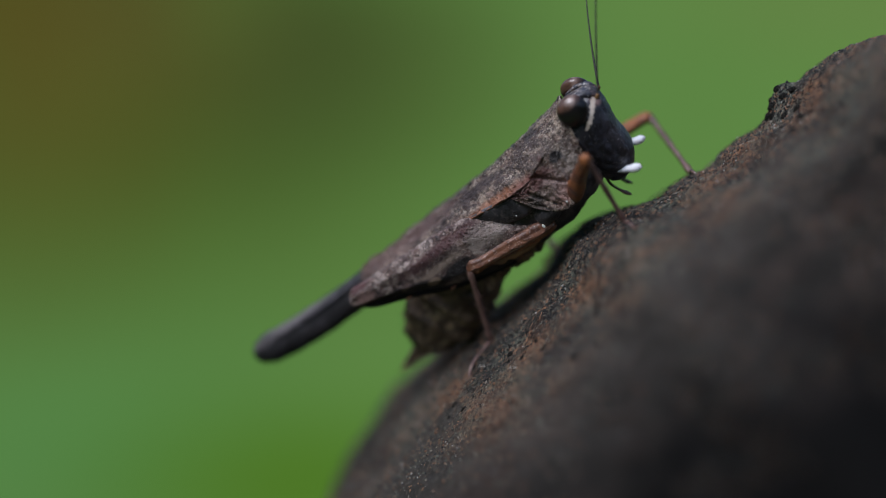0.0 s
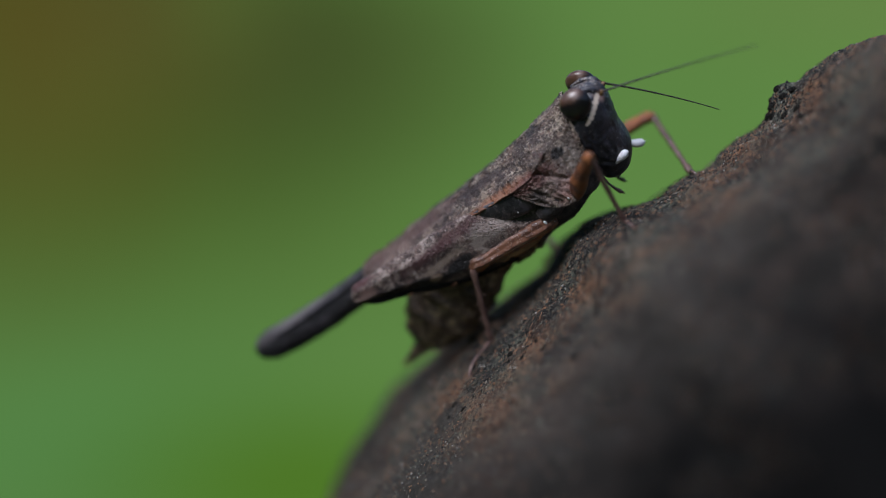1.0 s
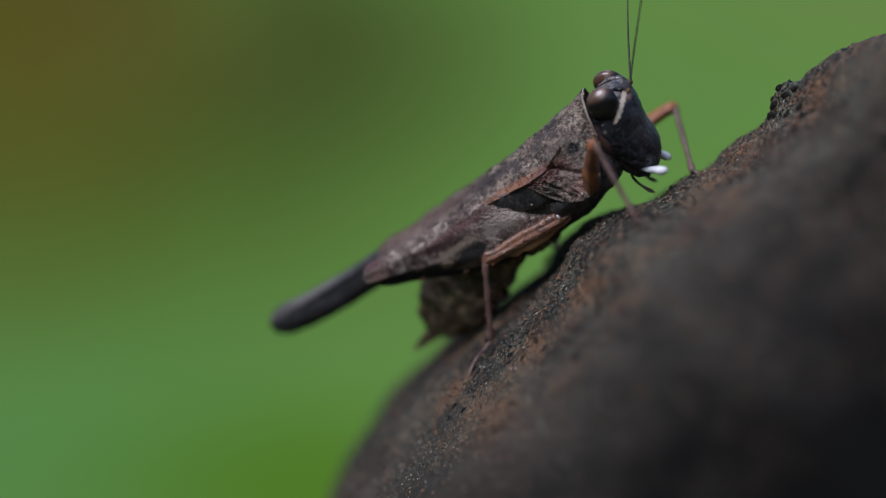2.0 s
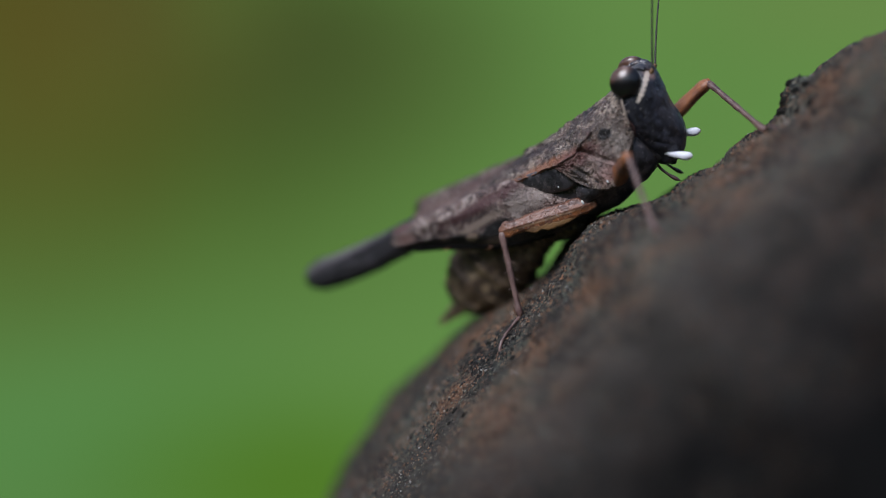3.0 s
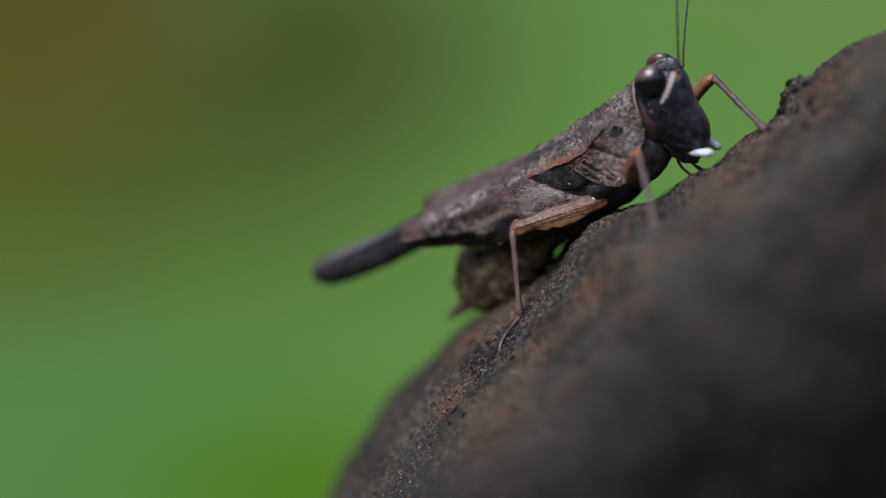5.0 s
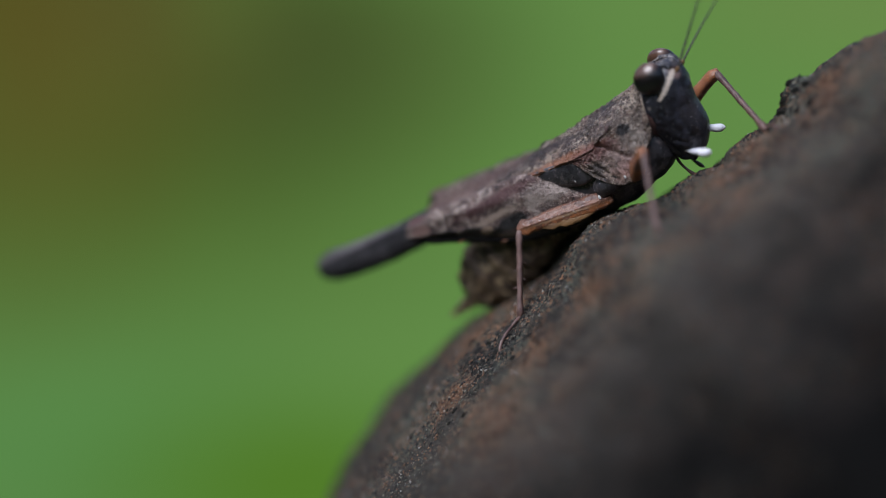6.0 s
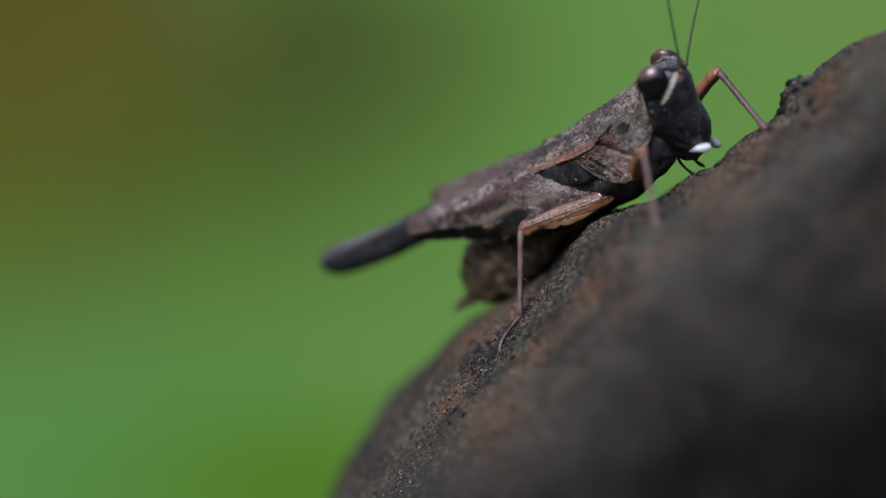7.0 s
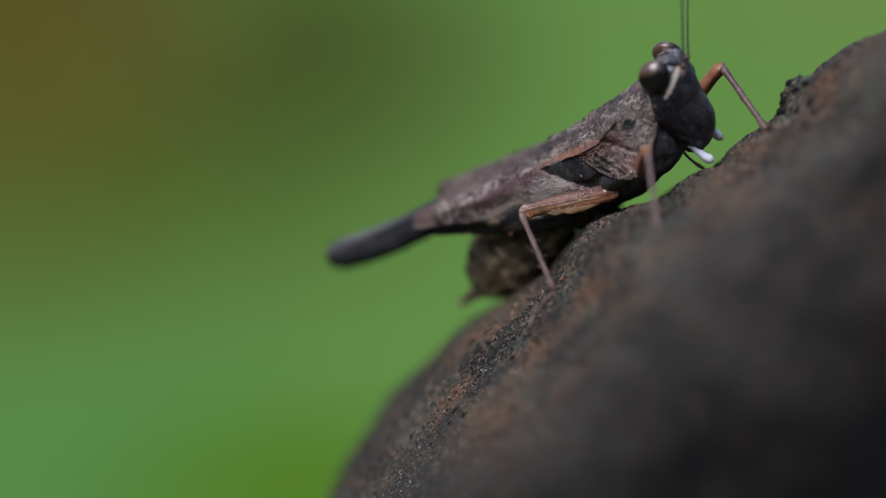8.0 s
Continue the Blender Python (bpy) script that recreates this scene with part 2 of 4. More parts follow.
def loft(name, knots, material, n=40, ring=20, power=2.0, rough=0.0, size=0.3, seed=1, segments=0, dent=0.0, hint=None):
    """A limb or body with a rounded section. Knots (x, y, z, half width, half height) in mm, head to tail; power over 2 squares it.
    rough: uneven skin, segments: rings along it, dent mm deep."""
    k = np.array(knots, float)
    run = np.concatenate([[0], np.cumsum(np.maximum(np.linalg.norm(np.diff(k[:, :3], axis=0), axis=1), 1e-3))])
    u = np.linspace(0, 1, n)
    u = run[-1] * (u - 0.35 * np.sin(2 * np.pi * u) / (2 * np.pi))
    c = np.stack([blend(np.stack([run, k[:, i]], 1), u) for i in range(5)], 1)
    along = np.gradient(c[:, :3], axis=0)
    along /= np.linalg.norm(along, axis=1)[:, None]
    hint = np.array(hint) if hint else np.array([0, 0, 1.0]) if abs(along[:, 2]).mean() < 0.85 else np.array([1.0, 0, 0])
    side = np.cross(hint, along)
    side /= np.linalg.norm(side, axis=1)[:, None]
    up = np.cross(along, side)
    a = np.arange(ring) * 2 * np.pi / ring
    ca, sa = np.cos(a), np.sin(a)
    ca, sa = np.sign(ca) * np.abs(ca) ** (2 / power), np.sign(sa) * np.abs(sa) ** (2 / power)
    w = np.maximum(c[:, 3:], 0.004)
    swell = np.ones((n, ring))
    if rough:
        swell = swell + rough / w.max() * grain(u[:, None] / size + 0 * a, 3 * np.cos(a)[None] + 2 * np.sin(2 * a) + 0 * u[:, None], 3, seed)
    if segments:
        swell = swell - dent / w.max() * (np.abs(np.sin(np.pi * segments * u / run[-1])) < 0.3)[:, None]
    grid = (c[:, None, :3] + side[:, None] * (w[:, 0, None] * ca * swell)[..., None] + up[:, None] * (w[:, 1, None] * sa * swell)[..., None])
    return sheet(name, grid, material, close_cols=True, caps=True)


def ball(name, centre, radii, material, n=24):
    a, b = np.meshgrid(np.linspace(0.02, math.pi - 0.02, n), np.arange(n) * 2 * math.pi / n, indexing="ij")
    g = np.stack([np.sin(a) * np.cos(b), np.sin(a) * np.sin(b), np.cos(a)], -1) * np.array(radii) + np.array(centre)
    return sheet(name, g, material, close_cols=True, caps=True)


# insect materials, in the space of each part
def chitin(name, base, dark, pale, rough=0.5, granules=0.16, size=0.9, seed=0, salt=None, deep=0.09):
    m = Mat(name, rough)
    m.paint(base)
    m.paint(pale, m.ramp(m.noise(size * 0.7, 6, offset=seed + 7, rough=0.65), 0.51, 0.58), 0.85)
    m.paint([c * 0.3 for c in base], m.ramp(m.noise(granules * 1.6, 5, offset=seed + 3, rough=0.65), 0.51, 0.58), 0.8)
    m.paint([min(0.8, c * 1.5) for c in pale], m.ramp(m.noise(granules * 0.6, 3, offset=seed + 13), 0.58, 0.66), 0.75)
    if salt:
        patch = m.ramp(m.noise(0.8, 4, offset=seed + 51), 0.42, 0.60)
        m.paint(dark, m.maths("MULTIPLY", patch, m.ramp(m.noise(0.13, 2, offset=seed + 37), 0.48, 0.55)), 0.85)
        m.paint(salt, m.maths("MULTIPLY", patch, m.ramp(m.noise(0.075, 1, offset=seed + 43), 0.54, 0.60)), 0.9)
    m.paint(dark, m.ramp(m.noise(size, 6, offset=seed + 1, rough=0.7), 0.49, 0.55), 0.9)
    m.paint([c * 0.35 for c in dark], m.ramp(m.noise(size * 0.45, 5, offset=seed + 61, rough=0.7), 0.56, 0.61), 0.9)
    # tiny specular glints, painted as white flecks
    m.paint((0.5, 0.47, 0.46), m.ramp(m.noise(0.07, 1, offset=seed + 29), 0.73, 0.78), 0.7)
    if salt:   # pearly granules
        pearl = m.ramp(m.cells(0.085), 0.12, 0.42, flip=True)
        m.paint([min(0.8, c * 1.25) for c in salt], m.maths("MULTIPLY", m.maths("MULTIPLY", pearl, pearl), m.ramp(m.noise(0.9, 4, offset=seed + 71), 0.42, 0.58)), 0.75)
        m.relief(pearl, 0.04)
    m.relief(m.noise(granules * 0.6, 4, offset=seed + 13), deep).relief(m.noise(0.04, 4), 0.2 * deep)
    m.gloss(m.noise(granules, 3), rough - 0.26, rough + 0.08)
    return m


def pronotum_material():
    m = chitin("granular_shield", (0.145, 0.092, 0.070), (0.050, 0.031, 0.026), (0.33, 0.255, 0.195), 0.5, 0.13, 0.8, salt=(0.42, 0.35, 0.28))
    pearl = m.ramp(m.cells(0.075), 0.10, 0.40, flip=True)
    for y in (-1, 1):
        front = m.near((1.3, 1.4 * y, 0.95), (1.35, 1.2, 1.15), 0.6, 0.9, 0.3)
        m.paint((0.27, 0.205, 0.165), front, 0.2)
        m.paint((0.060, 0.040, 0.034), m.maths("MULTIPLY", front, m.ramp(m.noise(0.30, 5, offset=67, rough=0.65), 0.50, 0.57)), 0.75)
        m.paint((0.125, 0.050, 0.046), m.maths("MULTIPLY", front, m.ramp(m.noise(0.55, 4, offset=77), 0.54, 0.62)), 0.6)
        m.paint((0.58, 0.50, 0.40), m.maths("MULTIPLY", front, m.maths("MULTIPLY", pearl, m.ramp(m.noise(0.5, 4, offset=83), 0.38, 0.52))), 0.8)
        m.paint((0.27, 0.105, 0.050), m.near((-1.5, 1.25 * y, 1.38), (2.6, 0.6, 0.14), 0.6, 0.9, 0.25), 0.8)
        m.paint((0.125, 0.046, 0.042), m.near((0.35, 1.4 * y, 1.18), (1.0, 0.9, 0.34), 0.6, 0.9, 0.3), 0.75)
        m.paint((0.30, 0.15, 0.125), m.near((0.95, 1.5 * y, 0.32), (0.55, 0.7, 0.32), 0.6, 0.6), 0.8)
        m.paint((0.34, 0.285, 0.245), m.near((1.6, 1.4 * y, 0.85), (0.45, 0.7, 0.85), 0.7, 0.9, 0.12), 0.65)
        m.paint((0.29, 0.20, 0.175), m.near((0.8, 1.5 * y, 0.65), (0.6, 0.7, 0.5), 0.7, 1.0, 0.12), 0.65)
        m.paint((0.010, 0.009, 0.010), m.near((1.42, 1.4 * y, 1.38), (0.26, 0.6, 0.19), 0.3, 0.9, 0.25), 0.95)
        m.paint((0.014, 0.012, 0.012), m.near((0.1, 1.5 * y, 0.7), (0.35, 0.6, 0.3), 0.6, 1.0, 0.2), 0.6)
        m.paint((0.10, 0.035, 0.030), m.near((2.0, 1.3 * y, 0.5), (0.2, 0.6, 0.35), 0.6, 0.8, 0.2), 0.5)
    m.paint((0.035, 0.020, 0.018), m.near((-2.2, 0, 1.75), (3.2, 1.5, 0.10), 0.7, 1.4, 0.5), 0.7)
    m.paint((0.012, 0.011, 0.012), m.near((1.0, 0.0, 1.95), (0.3, 0.4, 0.3), 0.5, 0.9, 0.2), 0.7)
    m.paint((0.19, 0.105, 0.09), m.near((-4.6, 0, 1.9), (2.6, 0.9, 0.8), 0.6, 0.6), 0.45)
    return m.done()


def femur_material():
    m = chitin("mottled_femur", (0.185, 0.118, 0.100), (0.060, 0.033, 0.031), (0.46, 0.365, 0.32), 0.45, 0.12, 0.8, salt=(0.34, 0.27, 0.235))
    for y in (-1, 1):
        field = m.near((-2.0, 1.5 * y, 0.75), (1.5, 1.2, 0.6), 0.5, 0.6, 0.4)
        m.paint((0.50, 0.41, 0.36), m.maths("MULTIPLY", field, m.ramp(m.noise(0.28, 3, (1, 0.5, 0.45), 15, 0.5, 0.9), 0.48, 0.58)), 0.7)
        m.paint((0.085, 0.045, 0.042), m.maths("MULTIPLY", field, m.ramp(m.noise(0.30, 3, (1, 0.5, 0.35), 25, 0.5, -0.7), 0.56, 0.62)), 0.6)
        m.paint((0.40, 0.32, 0.28), m.near((-1.7, 1.7 * y, 0.75), (0.9, 0.6, 0.5), 0.6, 1.2), 0.6)
        m.paint((0.095, 0.036, 0.038), m.near((-3.4, 1.7 * y, 1.35), (1.9, 0.9, 0.24), 0.6, 0.9), 0.85)
        m.paint((0.45, 0.34, 0.27), m.near((-3.6, 1.7 * y, 0.86), (1.1, 0.9, 0.17), 0.6, 0.9, 0.3), 0.75)
        m.paint((0.008, 0.007, 0.008), m.near((-3.2, 1.7 * y, 0.44), (0.62, 1.2, 0.27), 0.25, 0.6, 0.3), 0.98)
        for x, z, rx, rz in ((-4.2, 0.42, 0.7, 0.24), (-4.9, 0.72, 0.7, 0.22), (-5.6, 1.02, 0.6, 0.2)):
            m.paint((0.010, 0.008, 0.009), m.near((x, 1.7 * y, z), (rx, 0.9, rz), 0.25, 0.6, 0.35), 0.95)
        m.paint((0.010, 0.008, 0.009), m.near((-2.6, 1.7 * y, -0.3), (1.7, 0.9, 0.40), 0.25, 0.6, 0.35), 0.95)
        m.paint((0.42, 0.29, 0.21), m.near((-4.15, 1.7 * y, 0.55), (0.26, 0.9, 0.16), 0.4, 0.9, 0.25), 0.85)
        m.paint((0.30, 0.175, 0.15), m.near((-6.2, 1.6 * y, 1.55), (0.40, 0.9, 0.26), 0.5, 0.6, 0.2), 0.8)
        m.paint((0.10, 0.032, 0.036), m.near((-6.15, 1.6 * y, 1.98), (0.5, 0.9, 0.18), 0.5, 0.6, 0.2), 0.8)
    return m.done()


def head_material():
    m = chitin("black_head", (0.030, 0.031, 0.042), (0.016, 0.016, 0.021), (0.050, 0.049, 0.060), 0.45, 0.2, deep=0.025)
    m.paint((0.075, 0.058, 0.052), m.near((1.45, 0.0, -0.3), (0.35, 0.8, 0.9), 0.8, 0.9), 0.6)
    # speckled grey crown between the eyes
    crown = m.near((1.05, 0.0, 1.25), (0.75, 0.48, 0.5), 0.5, 0.6, 0.2)
    m.paint((0.13, 0.100, 0.088), m.maths("MULTIPLY", crown, m.ramp(m.noise(0.14, 4, offset=9), 0.45, 0.55)), 0.9)
    m.paint((0.50, 0.46, 0.42), m.maths("MULTIPLY", crown, m.ramp(m.noise(0.06, 2, offset=15), 0.56, 0.62)), 0.85)
    for y in (-1, 1):
        # cream streak from the feeler down the front of the eye
        for x, z, r in ((1.56, 0.90, 0.13), (1.48, 0.80, 0.14), (1.40, 0.70, 0.13), (1.30, 0.60, 0.12), (1.20, 0.51, 0.12), (1.10, 0.43, 0.11), (1.02, 0.38, 0.08)):
            m.paint((0.62, 0.52, 0.43), m.near((x, 0.75 * y, z), (0.72 * r, 3.0, 0.72 * r), 0.35, 1.4, 0.09), 0.85)
        m.paint((0.30, 0.19, 0.165), m.near((1.55, 0.3 * y, 0.85), (0.3, 0.3, 0.22), 0.5, 0.9, 0.2), 0.75)
        m.paint((0.36, 0.28, 0.23), m.near((0.30, 0.62 * y, -0.98), (0.20, 0.4, 0.12), 0.5, 0.8, 0.15), 0.85)
        m.paint((0.20, 0.17, 0.155), m.near((0.62, 0.8 * y, 0.25), (0.08, 0.4, 0.08), 0.4, 0.7, 0.1), 0.7)
    m.paint((0.28, 0.25, 0.23), m.ramp(m.noise(0.10, 2, offset=19), 0.68, 0.74), 0.6)
    return m.done()


def eye_material():
    """Brown above and behind, painted black below and in front as a reflection of dark ground, under a clear gloss."""
    m = Mat("glossy_eye", 0.28)
    m.paint((0.006, 0.005, 0.005))
    m.paint((0.105, 0.054, 0.036), m.near((-0.36, 0, 0.46), (0.66, 0.9, 0.52), 0.4, 0.35, 0.3), 0.95)
    # pale upright highlight, put into the colour
    m.paint((0.24, 0.17, 0.145), m.near((0.02, 0, 0.33), (0.13, 0.9, 0.24), 0.7, 0.6, 0.2), 0.75)
    m.relief(m.cells(0.03), 0.003, 0.4)
    m.bsdf.inputs["Coat Weight"].default_value = 0.18
    m.bsdf.inputs["Coat Roughness"].default_value = 0.10
    return m.done()


def plain(name, base, dark, rough=0.45, size=0.35, bands=None):
    m = Mat(name, rough)
    m.paint(base)
    m.paint(dark, m.ramp(m.noise(size, 4), 0.45, 0.68), 0.8)
    m.paint([min(1, c * 1.7) for c in base], m.ramp(m.noise(size * 0.3, 3, offset=4), 0.60, 0.74), 0.6)
    if bands:
        m.paint(bands, m.ramp(m.noise(0.8, 2, (1, 0.25, 0.25), 2), 0.46, 0.66), 0.5)
    m.relief(m.noise(0.06, 4), 0.02)
    return m.done()


SHIELD, FEMUR, HEAD, EYE = pronotum_material(), femur_material(), head_material(), eye_material()
BLACK = chitin("dark_flank", (0.062, 0.057, 0.063), (0.030, 0.028, 0.032), (0.115, 0.095, 0.092), 0.48, 0.2, deep=0.03).done()
ABDOMEN = chitin("brown_abdomen", (0.17, 0.112, 0.068), (0.055, 0.034, 0.022), (0.36, 0.26, 0.155), 0.6, 0.24, 0.7).done()
WING = chitin("dark_wing", (0.030, 0.027, 0.032), (0.016, 0.015, 0.018), (0.060, 0.054, 0.060), 0.6, 0.12, 0.9)
# light along the wing's top edge, painted pale
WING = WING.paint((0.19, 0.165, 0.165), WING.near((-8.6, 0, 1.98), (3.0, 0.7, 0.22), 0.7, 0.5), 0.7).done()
ORANGE = plain("amber_leg", (0.30, 0.110, 0.042), (0.12, 0.045, 0.028), 0.36, 0.5, (0.10, 0.055, 0.045))
def thigh_material():
    """Pinkish grey above, clear amber below a pale keel."""
    m = Mat("amber_thigh", 0.34)
    m.paint((0.19, 0.082, 0.048))
    m.paint((0.30, 0.105, 0.034), m.near((1.7, 0, -0.20), (2.6, 1.0, 0.20), 0.35, 0.5, 0.3), 0.9)
    m.paint((0.070, 0.030, 0.022), m.ramp(m.noise(0.3, 6, rough=0.65), 0.47, 0.59), 0.8)
    m.paint((0.30, 0.18, 0.125), m.ramp(m.noise(0.12, 4, offset=3), 0.57, 0.66), 0.55)
    pearl = m.ramp(m.cells(0.09), 0.10, 0.38, flip=True)
    m.paint((0.46, 0.36, 0.31), m.maths("MULTIPLY", pearl, m.near((1.6, 0, 0.18), (2.4, 1.0, 0.22), 0.6, 0.8, 0.3)), 0.35)
    m.paint((0.48, 0.31, 0.20), m.near((1.6, 0, -0.04), (1.3, 1.0, 0.04), 0.6, 0.8, 0.12), 0.75)
    # white glints painted onto the thigh
    m.paint((0.65, 0.62, 0.62), m.ramp(m.noise(0.07, 1, offset=9), 0.71, 0.75), 0.8)
    m.relief(pearl, 0.02).relief(m.noise(0.09, 4), 0.03)
    return m.done()


THIGH = thigh_material()
DULL = plain("dull_black_shin", (0.016, 0.014, 0.014), (0.009, 0.008, 0.008), 0.9, 0.4)
DULL.node_tree.nodes["Principled BSDF"].inputs["Specular IOR Level"].default_value = 0.1
FOOT = plain("glassy_foot", (0.15, 0.090, 0.078), (0.07, 0.042, 0.036), 0.25, 0.3)
HONEY = plain("honey_membrane", (0.19, 0.100, 0.038), (0.10, 0.05, 0.022), 0.42, 0.4)
SHIN = plain("mauve_shin", (0.15, 0.085, 0.070), (0.070, 0.036, 0.032), 0.42, 0.3, (0.055, 0.029, 0.024))
NECK = plain("brown_collar", (0.075, 0.040, 0.037), (0.038, 0.023, 0.024), 0.35, 0.6)
WHITE = plain("white_palp", (0.80, 0.80, 0.83), (0.70, 0.70, 0.76), 0.55, 0.3)
DROP = plain("white_speck", (0.85, 0.85, 0.85), (0.75, 0.75, 0.75), 0.3, 0.2)
RIM = plain("pale_rim", (0.30, 0.24, 0.19), (0.16, 0.11, 0.09), 0.45, 0.3)
FEELER = plain("dark_feeler", (0.035, 0.032, 0.025), (0.015, 0.014, 0.012), 0.5, 0.3)

grasshopper = new("grasshopper")
grasshopper.empty_display_size = MM
tagged(grasshopper, "mottled grey-brown pygmy grasshopper with white palps, standing on the branch", "grasshopper")


def pronotum_mesh():
    """The long roof-shaped shield: a ridge, a keel at each side, and side lobes by the forelegs."""
    x = np.concatenate([np.linspace(2.42, -0.6, 110), np.linspace(-0.68, -6.75, 90)])
    ridge = blend([(-6.75, 1.62), (-6.6, 1.72), (-4.7, 1.80), (-2.7, 1.86), (-1.1, 1.90), (0.5, 2.02), (1.6, 2.16), (2.42, 2.24)], x)
    wide = blend([(-6.75, 0.10), (-6.5, 0.34), (-4.7, 0.72), (-2.7, 1.08), (-0.9, 1.36), (0.3, 1.46), (1.2, 1.34), (2.42, 1.12)], x)
    keel = blend([(-6.75, 1.52), (-6.5, 1.54), (-4.7, 1.58), (-2.7, 1.50), (-0.9, 1.32), (0.3, 1.36), (1.2, 1.68), (2.42, 1.95)], x)
    hem = np.minimum(keel - 0.10, blend([(-6.75, 1.7), (-1.0, 1.30), (-0.45, 1.15), (-0.1, 0.55), (0.4, 0.05), (0.9, -0.12), (1.5, -0.02), (1.9, 0.45), (2.42, 0.9)], x))
    v = np.linspace(-1, 1, 161)
    a = np.abs(v)
    y = np.empty((len(x), len(v)))
    z = np.empty_like(y)
    for i in range(len(x)):
        flare = wide[i] + (0.26 if x[i] > -0.5 else 0.0) * max(0, 1 - abs(x[i] - 0.8) / 1.4)
        y[i] = np.interp(a, [0, 0.04, 0.28, 0.46, 0.5, 0.54, 0.78, 1], [0, 0.05 * wide[i], 0.58 * wide[i], 0.97 * wide[i], wide[i] * 1.015, 0.99 * wide[i], 0.5 * (wide[i] + flare), flare])
        z[i] = np.interp(a, [0, 0.04, 0.28, 0.46, 0.5, 0.54, 0.78, 1],
                         [ridge[i], ridge[i] - 0.05, keel[i] + 0.55 * (ridge[i] - keel[i]), keel[i] + 0.03, keel[i], keel[i] - 0.05, 0.5 * (keel[i] + hem[i]), hem[i]])
    # the front is an even arch without keels
    even = np.clip((x - 0.9) / 1.2, 0, 1)[:, None] ** 1.5
    wing = (wide + 0.26 * np.maximum(0, 1 - np.abs(x - 0.8) / 1.4))[:, None]
    arch = np.sin(a * math.pi / 2)[None] ** 0.9
    y = y * (1 - even) + even * wing * arch
    z = z * (1 - even) + even * (hem[:, None] + (ridge - hem)[:, None] * np.cos(a * math.pi / 2)[None] ** 0.85)
    x2 = x[:, None] - 0.30 * (a[None] ** 1.5) * np.clip((x[:, None] - 0.9) / 1.5, 0, 1)
    bump = (0.055 - 0.035 * (a[None] > 0.55)) * grain(x2 / 0.5, v[None] * 6 + 0 * x2, 3, 6) + 0.032 * grain(x2 / 0.10, v[None] * 24 + 0 * x2, 2, 7)
    zs = z
    for (ax, az), (bx, bz), depth in (((0.55, 1.32), (1.32, 0.45), 0.08), ((1.32, 0.45), (1.75, 0.15), 0.06), ((0.05, 1.0), (0.6, 0.15), 0.06), ((1.45, 1.5), (1.3, 0.5), 0.05)):
        d = np.array([bx - ax, bz - az])
        f = np.clip(((x2 - ax) * d[0] + (zs - az) * d[1]) / (d @ d), 0, 1)
        bump = bump - depth * np.exp(-((x2 - ax - f * d[0]) ** 2 + (zs - az - f * d[1]) ** 2) / 0.06**2) * (a[None] > 0.5)
    lift = 1 + bump / 1.4
    grid = np.stack([x2, y * np.sign(v)[None] * lift, z + bump * 0.9], -1)
    rim = np.clip((x2 - 1.95) / 0.3, 0, 1) * 0.05
    grid[..., 1] += rim * np.sign(v)[None] * (a[None] > 0.3)
    grid[..., 2] += rim * (a[None] <= 0.6)
    edge = [(*grid[0, i], 0.028, 0.028) for i in range(10, 152, 8)]
    part("rim", loft("rim", edge, RIM, 80, 8, rough=0.01, hint=(1.0, 0, 0)), grasshopper, "thin pale front edge of the shield")
    inner = grid[:, ::-1] * np.array([1, 0.94, 1]) - np.array([0, 0, 0.07])
    return sheet("pronotum", np.concatenate([grid, inner], 1), SHIELD, close_cols=True, caps=False)


part("pronotum", pronotum_mesh(), grasshopper, "granular grey-brown shield")
part("thorax", loft("thorax", [(2.3, 0, 0.75, 0.55, 0.5), (2.0, 0, 0.7, 0.95, 0.95), (1.2, 0, 0.42, 1.22, 1.15), (0.2, 0, 0.18, 1.3, 1.2), (-1.0, 0, 0.12, 1.25, 1.16), (-2.0, 0, 0.04, 1.05, 1.06), (-2.6, 0, 0, 0.5, 0.6)],
                    BLACK, 60, 40, 2.4, 0.05, 0.35, 3), grasshopper, "black flank")
part("abdomen", loft("abdomen", [(-0.6, 0, -0.1, 0.7, 0.8), (-1.2, 0, -0.20, 1.05, 0.95), (-2.6, 0, -0.32, 1.0, 0.92), (-3.7, 0, -0.62, 0.95, 1.12), (-5.0, 0, -1.05, 0.85, 1.33), (-5.85, 0, -1.36, 0.7, 1.12), (-6.45, 0, -1.66, 0.42, 0.66), (-6.8, 0, -1.82, 0.1, 0.15)],
                     ABDOMEN, 110, 44, 2.5, 0.16, 0.4, 5, segments=8, dent=0.09), grasshopper, "crumbly brown abdomen")
for up in (0.0, 0.22):
    part("ovipositor_valve", loft("ovipositor_valve", [(-5.9, 0, -1.68 + up, 0.2, 0.2), (-6.65, -0.05, -1.78 + up, 0.22, 0.18), (-7.25, -0.05, -1.86 + up * 0.6, 0.14, 0.11), (-7.8, -0.05, -1.92 + up * 0.3, 0.02, 0.02)], ABDOMEN, 24, 12, rough=0.04), grasshopper)
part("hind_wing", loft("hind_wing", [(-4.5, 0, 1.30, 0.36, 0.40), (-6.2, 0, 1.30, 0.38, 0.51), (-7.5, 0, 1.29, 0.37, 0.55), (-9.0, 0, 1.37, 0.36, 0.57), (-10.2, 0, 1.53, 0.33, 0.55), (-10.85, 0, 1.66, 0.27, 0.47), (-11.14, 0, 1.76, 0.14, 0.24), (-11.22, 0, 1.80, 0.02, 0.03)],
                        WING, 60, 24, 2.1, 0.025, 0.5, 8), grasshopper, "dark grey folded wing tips")
